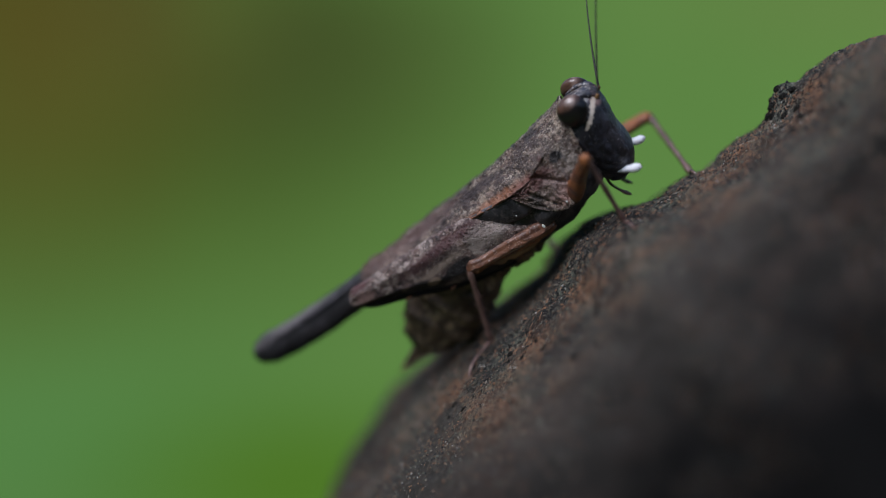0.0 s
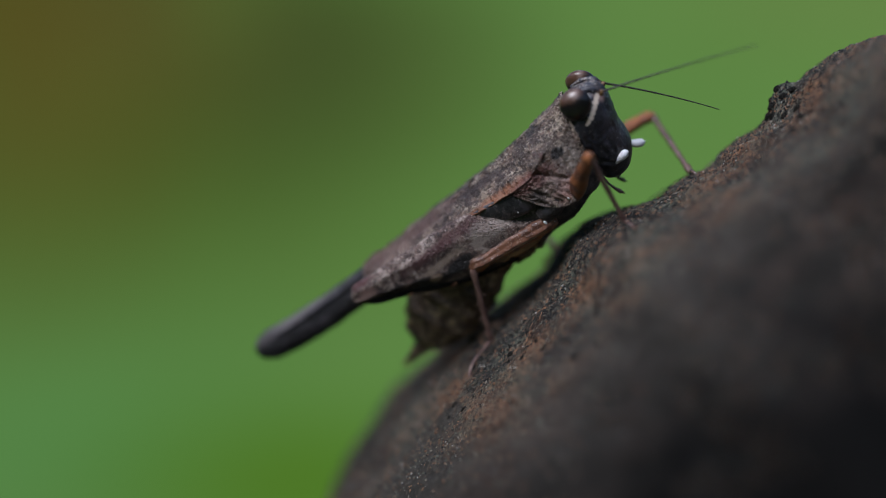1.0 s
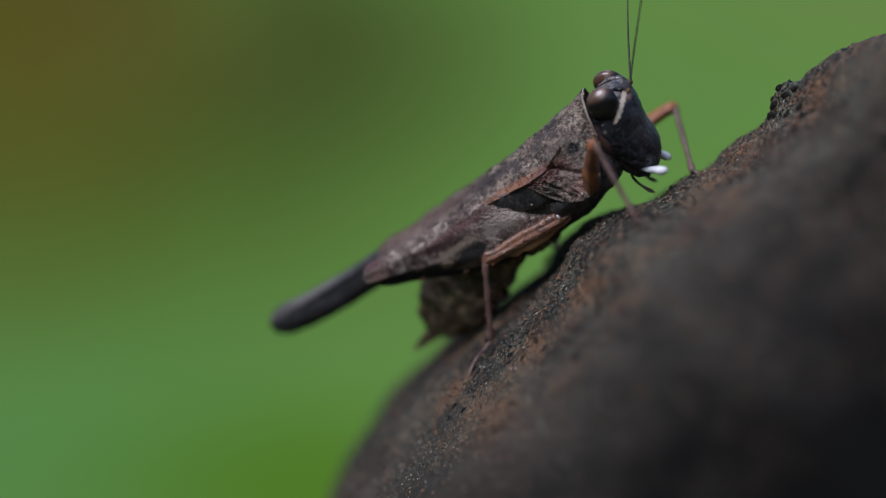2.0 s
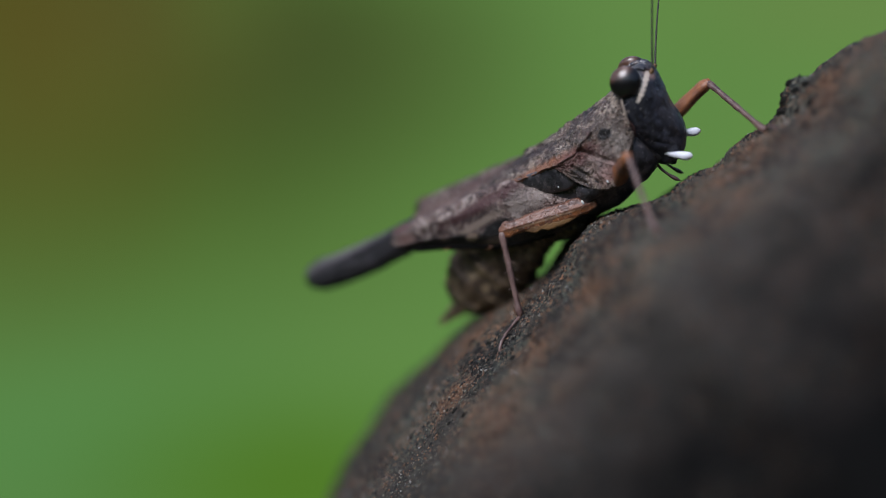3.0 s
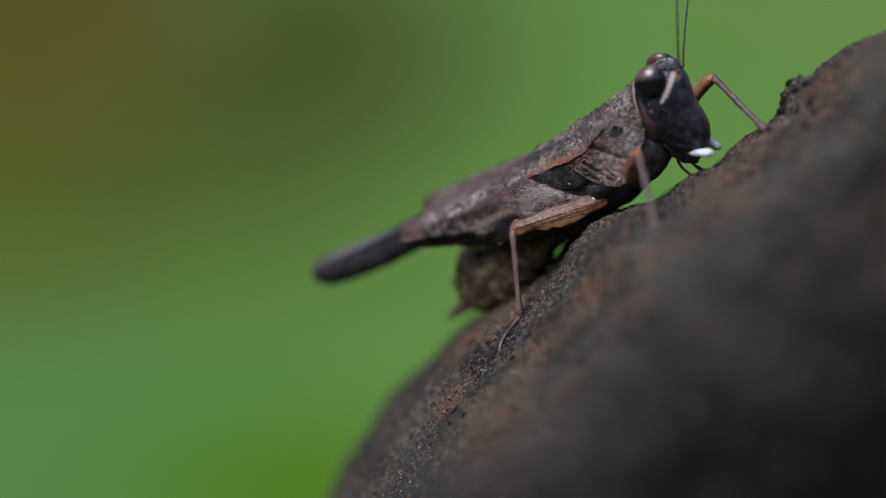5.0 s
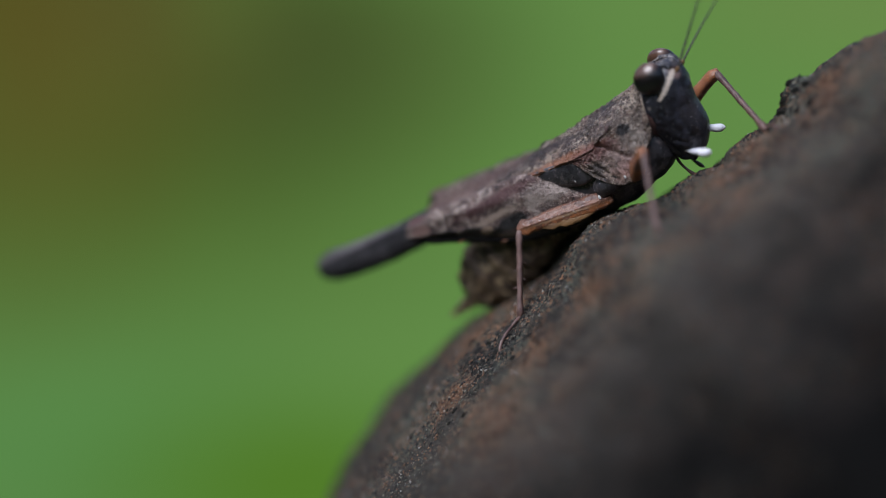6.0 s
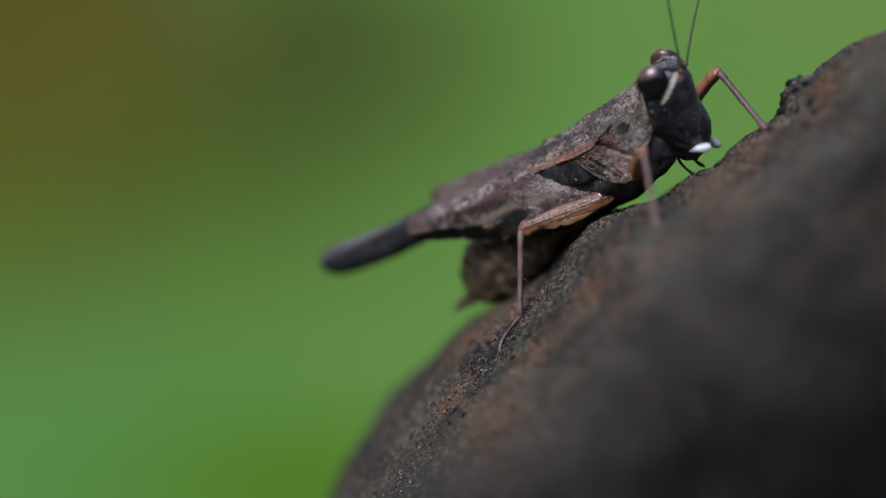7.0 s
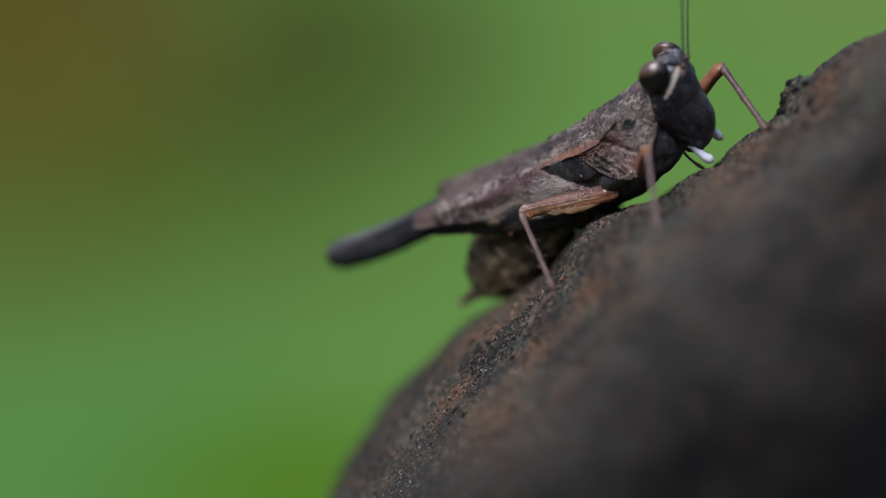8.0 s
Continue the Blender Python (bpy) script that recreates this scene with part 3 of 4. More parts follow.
for side in (-1, 1):
    for drop in (0.0, 0.32):
        part("wing_vein", loft("wing_vein", [(-6.4, 0.30 * side, 1.68 - drop, 0.03, 0.03), (-8.2, 0.32 * side, 1.74 - drop, 0.035, 0.035), (-9.8, 0.29 * side, 1.86 - drop, 0.035, 0.035), (-10.7, 0.22 * side, 1.88 - 0.8 * drop, 0.02, 0.02)], WING, 30, 8, rough=0.01), grasshopper)

hind_thigh = {}
for side in (-1, 1):
    part("tegmen", loft("tegmen", [(0.15, 1.24 * side, 0.55, 0.05, 0.1), (-0.35, 1.33 * side, 0.75, 0.10, 0.36), (-1.1, 1.30 * side, 1.0, 0.10, 0.38), (-1.8, 1.18 * side, 1.22, 0.07, 0.24), (-2.3, 1.08 * side, 1.4, 0.02, 0.04)], BLACK, 30, 20, rough=0.02), grasshopper, "small black scale wing")
    part("coxa", loft("coxa", [(0.75, 1.15 * side, 0.25, 0.25, 0.25), (0.2, 1.35 * side, 0.15, 0.3, 0.36), (-0.25, 1.28 * side, 0.0, 0.25, 0.28)], BLACK, 20, 16, rough=0.06), grasshopper)
    # hind leg, folded
    top = [(-0.25, -0.02), (-0.9, 0.46), (-1.35, 1.0), (-2.4, 1.62), (-3.7, 1.76), (-4.8, 1.88), (-5.7, 1.90), (-6.2, 2.0), (-6.55, 1.96), (-6.75, 1.7)]
    low = [(-0.45, -0.32), (-1.1, -0.52), (-1.94, -0.62), (-3.3, -0.32), (-4.5, 0.33), (-5.5, 0.86), (-5.9, 1.08), (-6.3, 1.22), (-6.62, 1.38), (-6.78, 1.6)]
    knots = []
    for (tx, tz), (lx, lz) in zip(top, low):
        high = 0.5 * math.hypot(tx - lx, tz - lz)
        knots.append(((tx + lx) / 2, (1.20 - 0.02 * (tx + 3) - 0.1 * max(0, tx + 1.3)) * side, (tz + lz) / 2, min(0.30, 0.14 + 0.18 * high), high))
    k = np.array(knots)
    u = np.linspace(0, 9, 80)
    c = np.stack([blend(np.stack([np.arange(10), k[:, i]], 1), u) for i in range(5)], 1)
    tl = np.stack([blend(np.stack([np.arange(10), np.array(low)[:, i] - np.array(top)[:, i]], 1), u) for i in (0, 1)], 1)
    tl /= np.linalg.norm(tl, axis=1)[:, None]
    a = np.arange(36) * 2 * np.pi / 36
    shape_y, shape_z = np.cos(a) * (1 + 0.25 * np.exp(-((np.sin(a) - 0.45) / 0.12) ** 2) + 0.25 * np.exp(-((np.sin(a) + 0.5) / 0.12) ** 2)), np.sin(a)
    ribs = 0.035 * np.sin(u * 9)[:, None] * np.exp(-((np.sin(a) - 0.0) / 0.4) ** 2)
    skin = 1 + 0.05 * grain(u[:, None] * 2.2 + 0 * a, 2 * np.sin(a)[None] + 0 * u[:, None], 3, 12) + ribs
    grid = np.stack([c[:, None, 0] - tl[:, None, 0] * c[:, None, 4] * shape_z * skin,
                     c[:, None, 1] + c[:, None, 3] * shape_y * skin,
                     c[:, None, 2] - tl[:, None, 1] * c[:, None, 4] * shape_z * skin], -1)
    femur = part("hind_femur", sheet("hind_femur", grid, FEMUR, close_cols=True, caps=True), grasshopper, "broad mottled thigh with black patches")
    hind_thigh[side] = femur
    part("tibia", loft("tibia", [(-6.66, 1.25 * side, 1.5, 0.13, 0.13), (-6.2, 1.25 * side, 1.14, 0.15, 0.16), (-5.5, 1.22 * side, 0.84, 0.15, 0.18), (-4.5, 1.2 * side, 0.33, 0.15, 0.18), (-3.4, 1.17 * side, -0.20, 0.15, 0.17), (-2.3, 1.17 * side, -0.50, 0.13, 0.14), (-1.8, 1.2 * side, -0.66, 0.08, 0.08)], DULL, 40, 12), femur, "thin dark folded shin")
    for x, z in ((-5.2, 0.60), (-3.9, -0.04)):
        part("tibia_band", ball("tibia_band", (x, 1.35 * side, z), (0.13, 0.03, 0.03), ORANGE, 12), femur, "small orange fleck on the shin")
    part("tarsus", loft("tarsus", [(-1.95, 1.15 * side, -0.64, 0.07, 0.07), (-1.6, 1.05 * side, -0.68, 0.07, 0.07), (-1.2, 0.98 * side, -0.70, 0.05, 0.05), (-0.95, 0.95 * side, -0.70, 0.02, 0.02)], SHIN, 20, 10), femur)

for n, (x, y, z, r) in enumerate([(-0.27, -1.56, -0.11, 0.05), (-0.72, -1.42, 0.66, 0.025), (0.82, -1.66, 0.12, 0.035)]):
    part("speck", ball("speck", (x, y, z), (r * 0.9, r * 0.6, r * 1.5), DROP, 12), grasshopper, "tiny white droplet")

# head, about a pivot in the neck
PIVOT = Vector((1.9, 0, 1.0))
rings = [(2.26, 2.98, 0.10, 0.12), (2.22, 2.98, 0.36, 0.32), (2.08, 2.94, 0.60, 0.55), (1.85, 2.85, 0.76, 0.78), (1.4, 2.76, 0.85, 0.98), (0.8, 2.70, 0.84, 1.0),
         (0.3, 2.74, 0.84, 0.92), (-0.2, 2.80, 0.74, 0.78), (-0.55, 2.80, 0.58, 0.60), (-0.85, 2.74, 0.34, 0.40), (-0.98, 2.70, 0.08, 0.1)]
r = np.array(rings)[::-1]
zz = np.linspace(r[0, 0], r[-1, 0], 110)
a = np.arange(96) * 2 * np.pi / 96
cx, hx, hy = (blend(r[:, [0, i]], zz)[:, None] for i in (1, 2, 3))
ca, sa = np.cos(a)[None], np.sin(a)[None]
costa = 0.04 * np.exp(-(sa / 0.16) ** 2) * (ca > 0) * np.clip((zz[:, None] - 0.2) / 0.8, 0, 1)
cheek = 0.05 * np.exp(-((ca - 0.25) / 0.12) ** 2) * np.clip((1.5 - zz[:, None]) / 0.5, 0, 1) * np.clip((zz[:, None] + 0.3) / 0.5, 0, 1)
seams = 0.0
for (ax, az), (bx, bz) in (((2.95, 1.55), (2.78, 0.0)), ((2.78, 0.0), (3.1, -0.3)), ((2.2, 0.5), (2.55, -0.35)), ((3.25, 1.2), (3.2, 0.1))):
    dx, dz = bx - ax, bz - az
    px = cx + hx * ca
    f = np.clip(((px - ax) * dx + (zz[:, None] - az) * dz) / (dx * dx + dz * dz), 0, 1)
    seams = seams + 0.05 * np.exp(-((px - ax - f * dx) ** 2 + (zz[:, None] - az - f * dz) ** 2) / 0.05**2)
skin = 1 - seams + 0.022 * grain(zz[:, None] / 0.35 + 0 * ca, 3 * ca + 5 * sa + 0 * zz[:, None], 3, 9) - cheek
grid = np.stack([cx + (hx * ca + costa) * skin, hy * np.sign(sa) * np.abs(sa) ** 0.9 * skin, zz[:, None] + 0 * ca], -1) - np.array(PIVOT)
head = part("head", sheet("head", grid, HEAD, close_cols=True, caps=True), grasshopper, "glossy black face with pale streaks", pose(*(PIVOT * MM)))
part("neck", loft("neck", [(-0.9, 0, -0.35, 0.5, 0.45), (-0.3, 0, -0.2, 0.90, 0.82), (0.3, 0, -0.08, 1.0, 0.98), (0.75, 0, -0.02, 0.88, 0.94), (1.0, 0, 0.05, 0.5, 0.6)], NECK, 30, 30, 2.2, 0.03), head, "smooth brown collar")
part("labrum", loft("labrum", [(1.02, 0, -1.15, 0.40, 0.16), (0.98, 0, -1.45, 0.42, 0.2), (0.86, 0, -1.8, 0.34, 0.18), (0.78, 0, -2.02, 0.1, 0.08)], BLACK, 24, 20, 2.5, 0.02), head)
for side in (-1, 1):
    part("mandible", loft("mandible", [(0.55, 0.62 * side, -0.9, 0.12, 0.2), (0.62, 0.56 * side, -1.25, 0.14, 0.28), (0.75, 0.36 * side, -1.65, 0.1, 0.18), (0.8, 0.2 * side, -1.85, 0.03, 0.05)], BLACK, 20, 14, 2, 0.02), head)
    part("eye", ball("eye", (0, 0, 0), (0.48, 0.28, 0.49), EYE, 40), head, "bulging glossy dark brown eye", pose(0.94 * MM, 0.74 * side * MM, 1.05 * MM, 24 * side, 25, 0))
    part("ocellus", ball("ocellus", (1.50, 0.40 * side, 1.06), (0.07, 0.05, 0.07), EYE, 14), head, "tiny dark bead eye")
    part("brow", loft("brow", [(0.7, 0.40 * side, 1.17, 0.1, 0.06), (1.1, 0.38 * side, 1.25, 0.1, 0.09), (1.5, 0.32 * side, 1.12, 0.1, 0.08), (1.66, 0.3 * side, 0.96, 0.05, 0.04)], HEAD, 20, 12, rough=0.03), head)
    part("scape", loft("scape", [(1.45, 0.26 * side, 0.82, 0.08, 0.08), (1.64, 0.27 * side, 0.88, 0.09, 0.09), (1.76, 0.28 * side, 0.94, 0.05, 0.05)], HONEY, 12, 12), head, "pale antenna base")
    part("labial_palp", loft("labial_palp", [(0.50, 0.3 * side, -1.35, 0.05, 0.05), (0.42, 0.34 * side, -1.80, 0.045, 0.045), (0.55, 0.36 * side, -2.15, 0.04, 0.04), (0.74, 0.36 * side, -2.45, 0.05, 0.05), (0.80, 0.36 * side, -2.52, 0.01, 0.01)], NECK, 24, 10), head, "thin dark mouth feeler")

ROOT = {-1: Vector((1.72, -0.28, 0.92)), 1: Vector((1.72, 0.28, 0.92))}
MOUTH = {-1: Vector((0.72, -0.55, -1.42)), 1: Vector((0.92, 0.55, -1.25))}


def feeler(length, bend):
    knots = []
    for i in range(9):
        f = i / 8
        knots.append((length * f, 0, -bend * f * f, 0.036 - 0.022 * f, 0.036 - 0.022 * f))
    return loft("antenna", knots, FEELER, 120, 8, segments=15, dent=0.006)


antenna = {-1: part("antenna", feeler(4.8, 0.15), head, "thin dark jointed feeler"), 1: part("antenna", feeler(3.7, 0.25), head, "thin dark jointed feeler")}
palp = {}
for side in (-1, 1):
    palp[side] = part("palp", loft("palp", [(0, 0, 0, 0.06, 0.06), (0.22, 0, 0.03, 0.07, 0.07), (0.34, 0, 0.0, 0.08, 0.08), (0.58, 0, 0.0, 0.12, 0.11), (0.78, 0, -0.01, 0.145, 0.13), (0.93, 0, 0, 0.11, 0.10), (1.01, 0, 0, 0.03, 0.03)], WHITE, 30, 16, rough=0.01), head, "white club-tipped palp")


# walking legs: thigh, shin and foot are parts that turn about their joints
def thigh(name, length, high, wide, material):
    l = length
    return loft(name, [(0, 0, 0, wide * 0.7, high * 0.7), (0.1 * l, 0, 0.02, wide, high), (0.5 * l, 0, 0.05, wide, high), (0.85 * l, 0, 0.02, wide * 0.85, high * 0.75), (0.97 * l, 0, 0, wide * 0.8, high * 0.72), (l * 1.03, 0, 0, wide * 0.3, high * 0.3)], material, 40, 16, 3.0, 0.025, 0.3, 4)


def crested_thigh(name, length, high, wide, material):
    """A flat thigh with a keel along its side and a toothed upper and lower edge."""
    u = np.linspace(0, 1, 60)
    h = high * blend([(0, 0.55), (0.08, 0.9), (0.3, 1.05), (0.6, 1.0), (0.85, 0.8), (0.95, 0.85), (1, 0.3)], u)
    w = wide * blend([(0, 0.6), (0.1, 1.0), (0.6, 1.0), (0.9, 0.9), (1, 0.3)], u)
    a = np.arange(28) * 2 * np.pi / 28
    tooth = 1 + 0.06 * np.maximum(0, np.sin(u * 47 + 3 * np.sin(9 * u)))[:, None] * (np.abs(np.sin(a)) > 0.9)
    keel = 1 + 0.22 * np.exp(-((np.sin(a) + 0.1) / 0.18) ** 2) - 0.2 * np.exp(-((np.sin(a) - 0.35) / 0.2) ** 2) - 0.15 * np.exp(-((np.sin(a) + 0.5) / 0.2) ** 2)
    skin = 1 + 0.06 * grain(u[:, None] * 14 + 0 * a, 2 * np.sin(a)[None] + 0 * u[:, None], 2, 4)
    return sheet(name, np.stack([u[:, None] * length * 1.02 + 0 * a, w[:, None] * np.cos(a) * keel * skin, h[:, None] * np.sin(a) * tooth * skin + 0.05], -1), material, close_cols=True, caps=True)


def shin(length, thick):
    l = length
    return loft("tibia", [(-0.03 * l, 0, 0, thick * 0.4, thick * 0.4), (0.02 * l, 0, 0, thick * 0.95, thick * 0.95), (0.07 * l, 0, 0, thick * 1.08, thick * 1.08), (0.14 * l, 0, 0, thick * 0.98, thick * 0.98), (0.4 * l, 0, 0, thick * 0.95, thick * 0.95), (0.8 * l, 0, 0, thick * 0.9, thick * 0.85), (0.97 * l, 0, 0, thick, thick), (1.02 * l, 0, 0, thick * 0.4, thick * 0.4)], SHIN, 40, 12, 2.6, 0.015, 0.25, 6)


def foot(length):
    l = length
    return loft("tarsus", [(0, 0, 0.0, 0.06, 0.06), (0.15 * l, 0, 0.06, 0.07, 0.06), (0.30 * l, 0, 0.09, 0.045, 0.045), (0.5 * l, 0, 0.13, 0.055, 0.05), (0.8 * l, 0, 0.12, 0.055, 0.05), (0.93 * l, 0, 0.05, 0.05, 0.05), (1.02 * l, 0, -0.05, 0.022, 0.022), (1.0 * l, 0, -0.13, 0.008, 0.008)], FOOT, 50, 10)


class Leg:
    """hip in the body's space; feet: rows of (seconds, ankle, toe) in mm from HERE; knee: rows of (seconds, which way it bends in the body's space)."""

    def __init__(self, kind, hip, thigh_length, shin_length, toe, knee, feet, material, high, wide, thick):
        self.hip, self.a, self.b, self.bend, self.feet = Vector(hip), thigh_length, shin_length, knee, feet
        form = crested_thigh if kind == "middle" else thigh
        self.parts = [part(kind + "_femur", form(kind + "_femur", thigh_length, high, wide, material), grasshopper, "amber-brown thigh"),
                      part(kind + "_tibia", shin(shin_length, thick), grasshopper, "slender mauve-brown shin"),
                      part(kind + "_tarsus", foot(toe), grasshopper)]
        if kind == "middle":
            for k in range(6):
                x, up = shin_length * (0.35 + 0.1 * k), 1 if k % 2 else -1
                part("spine", loft("spine", [(x, 0, 0.6 * thick * up, 0.018, 0.018), (x + 0.04, 0.02, (thick + 0.05) * up, 0.012, 0.012), (x + 0.09, 0.03, (thick + 0.11) * up, 0.003, 0.003)], SHIN, 6, 6, hint=(0, 1.0, 0)), self.parts[1])
        self.rows = [[], [], []]

    def step(self, t, body):
        back = body.inverted()
        i = 0
        while i < len(self.feet) - 2 and t > self.feet[i + 1][0]:
            i += 1
        (t0, p0, q0), (t1, p1, q1) = self.feet[i], self.feet[i + 1]
        f = min(1, max(0, (t - t0) / (t1 - t0)))
        f = f * f * (3 - 2 * f)
        hop = 0.5 * math.sin(math.pi * f) if (Vector(p0) - Vector(p1)).length > 0.3 else 0
        lift = Vector((-0.5, 0, 0.8)) * hop
        ankle = back @ (Vector(p0).lerp(Vector(p1), f) + lift)
        toe = back @ (Vector(q0).lerp(Vector(q1), f) + lift)
        out = ankle - self.hip
        d = min(out.length, (self.a + self.b) * 0.995)
        way = out.normalized()
        x = (self.a**2 - self.b**2 + d * d) / (2 * d)
        rise = math.sqrt(max(self.a**2 - x * x, 0.0001))
        bend = Vector(track([(k, *v) for k, v in self.bend], t))
        pole = (bend - way * bend.dot(way)).normalized()
        knee = self.hip + way * x + pole * rise
        ankle = self.hip + way * d
        for rows, start, end, up in ((self.rows[0], self.hip, knee, pole), (self.rows[1], knee, ankle, pole), (self.rows[2], ankle, toe, Vector((0, 0, 1)))):
            rows.append((t, aim(start, end, up)))

    def key(self):
        for ob, rows in zip(self.parts, self.rows):
            walk(ob, rows)


def aim(start, end, up):
    """The pose of a limb, in metres, that lies along x from start (mm) towards end, its z near up."""
    x = (end - start).normalized()
    y = up.cross(x)
    y = y.normalized() if y.length > 1e-4 else x.orthogonal().normalized()
    z = x.cross(y)
    return Matrix.Translation(start * MM) @ Matrix((x, y, z)).transposed().to_4x4()


legs = [
    Leg("middle", (0.0, -1.32, -0.39), 3.09, 2.69, 1.45, [(0, (-0.97, -0.06, 0.24)), (1.8, (-0.97, -0.06, 0.24)), (2.6, (-0.92, -0.38, -0.08)), (7.8, (-0.92, -0.38, -0.08)), (8, (-0.73, -0.13, 0.67))],
        [(0, (1.56, -0.37, -2.98), (0.83, -0.94, -4.1)), (2.0, (1.56, -0.37, -2.98), (0.83, -0.94, -4.1)), (2.3, (2.4, -0.64, -2.11), (1.64, -1.43, -3.32)),
         (7.83, (2.4, -0.64, -2.11), (1.64, -1.43, -3.32)), (8.0, (3.39, -1.66, -1.3), (2.64, -2.21, -2.34))], THIGH, 0.27, 0.16, 0.105),
    Leg("middle", (0.08, 1.45, -0.21), 3.01, 2.67, 0.8, [(0, (-0.3, 0.8, 0.4)), (8, (-0.3, 0.8, 0.4))],
        [(0, (3.9, 1.9, -0.1), (3.4, 2.6, -0.7)), (2.2, (3.9, 1.9, -0.1), (3.4, 2.6, -0.7)), (2.5, (5.6, 1.2, 0.95), (5.1, 2.0, 0.5)), (7.5, (5.6, 1.2, 0.95), (5.1, 2.0, 0.5)), (8, (6.4, 0.8, 1.3), (6.0, 1.6, 0.9))], THIGH, 0.27, 0.16, 0.105),
    Leg("fore", (0.99, -1.34, -0.09), 2.56, 2.57, 0.7, [(0, (0.54, -0.54, 0.64)), (8, (0.54, -0.54, 0.64))],
        [(0, (5.45, -3.71, 0.79), (5.62, -4.32, 0.64)), (1.8, (5.45, -3.71, 0.79), (5.62, -4.32, 0.64)), (2.1, (5.89, -5.2, 0.5), (5.97, -5.8, 0.36)), (8, (5.97, -5.15, 0.56), (6.0, -5.82, 0.37))], ORANGE, 0.23, 0.19, 0.08),
    Leg("fore", (1.08, 1.25, -0.23), 3.23, 2.87, 0.7, [(0, (-0.39, 0.67, 0.62)), (8, (-0.39, 0.67, 0.62))],
        [(0, (7.9, -1.1, 2.4), (7.92, -1.8, 2.34)), (2.3, (7.9, -1.1, 2.4), (7.92, -1.8, 2.34)), (2.7, (9.6, -2.4, 3.51), (9.75, -2.9, 3.5)), (8, (9.65, -2.43, 3.53), (9.77, -2.9, 3.53))], ORANGE, 0.25, 0.19, 0.10),
]
part("membrane", loft("membrane", [(0.5, 0.05, -0.08, 0.04, 0.1), (1.0, 0.06, -0.14, 0.05, 0.18), (1.7, 0.06, -0.16, 0.05, 0.19), (2.2, 0.06, -0.11, 0.04, 0.14), (2.5, 0.05, -0.06, 0.02, 0.05)], HONEY, 30, 14, rough=0.05, size=0.2), legs[0].parts[0], "honey-coloured flap under the thigh")


# ---- crust on the branch ----
def crumb(seed):
    rng = np.random.RandomState(seed)
    bm = bmesh.new()
    bmesh.ops.create_icosphere(bm, subdivisions=1, radius=MM)
    for v in bm.verts:
        v.co *= 0.7 + 0.6 * rng.rand()
        v.co.z *= 0.6
    me = bpy.data.meshes.new("bark_crumb")
    bm.to_mesh(me)
    bm.free()
    return finish(me, CRUST)


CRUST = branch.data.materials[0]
crumbs = [crumb(k) for k in range(6)]
rng = np.random.RandomState(5)
places = []
while len(places) < 290:
    s0, q0 = rng.uniform(-10, 16), rng.normal(8.0, 4.0)
    if -1 < q0 < 17 and grain(np.array(s0 / 1.6), np.array(q0 / 1.2), 2, 21) > 0.05:
        places.append((s0, q0 / float(blend(THICK, s0)), rng.uniform(0.04, 0.11)))
places += [(s0, p0, 0.15) for s0, p0 in ((10.5, 0.05), (10.45, 0.02), (10.6, 0.1), (10.75, 0.03), (10.9, 0.0), (11.05, 0.06), (11.2, 0.02), (11.35, 0.08), (10.9, 0.14), (10.65, 0.2))]
for s0, p0, size in places:
    spot = branch_point(np.array([s0, s0 + 0.1, s0]), np.array([p0, p0, p0 + 0.02]))
    up = Vector(np.cross(spot[1] - spot[0], spot[2] - spot[0])).normalized()
    up = up if up.z - up.y > 0 else -up
    turn = up.to_track_quat("Z", "Y").to_matrix().to_4x4() @ Matrix.Rotation(rng.uniform(0, 6.28), 4, "Z")
    part("bark_crumb", crumbs[rng.randint(6)], branch, "", Matrix.Translation(Vector(spot[0]) * MM) @ turn @ Matrix.Diagonal((size * rng.uniform(0.8, 1.8), size, size, 1)))


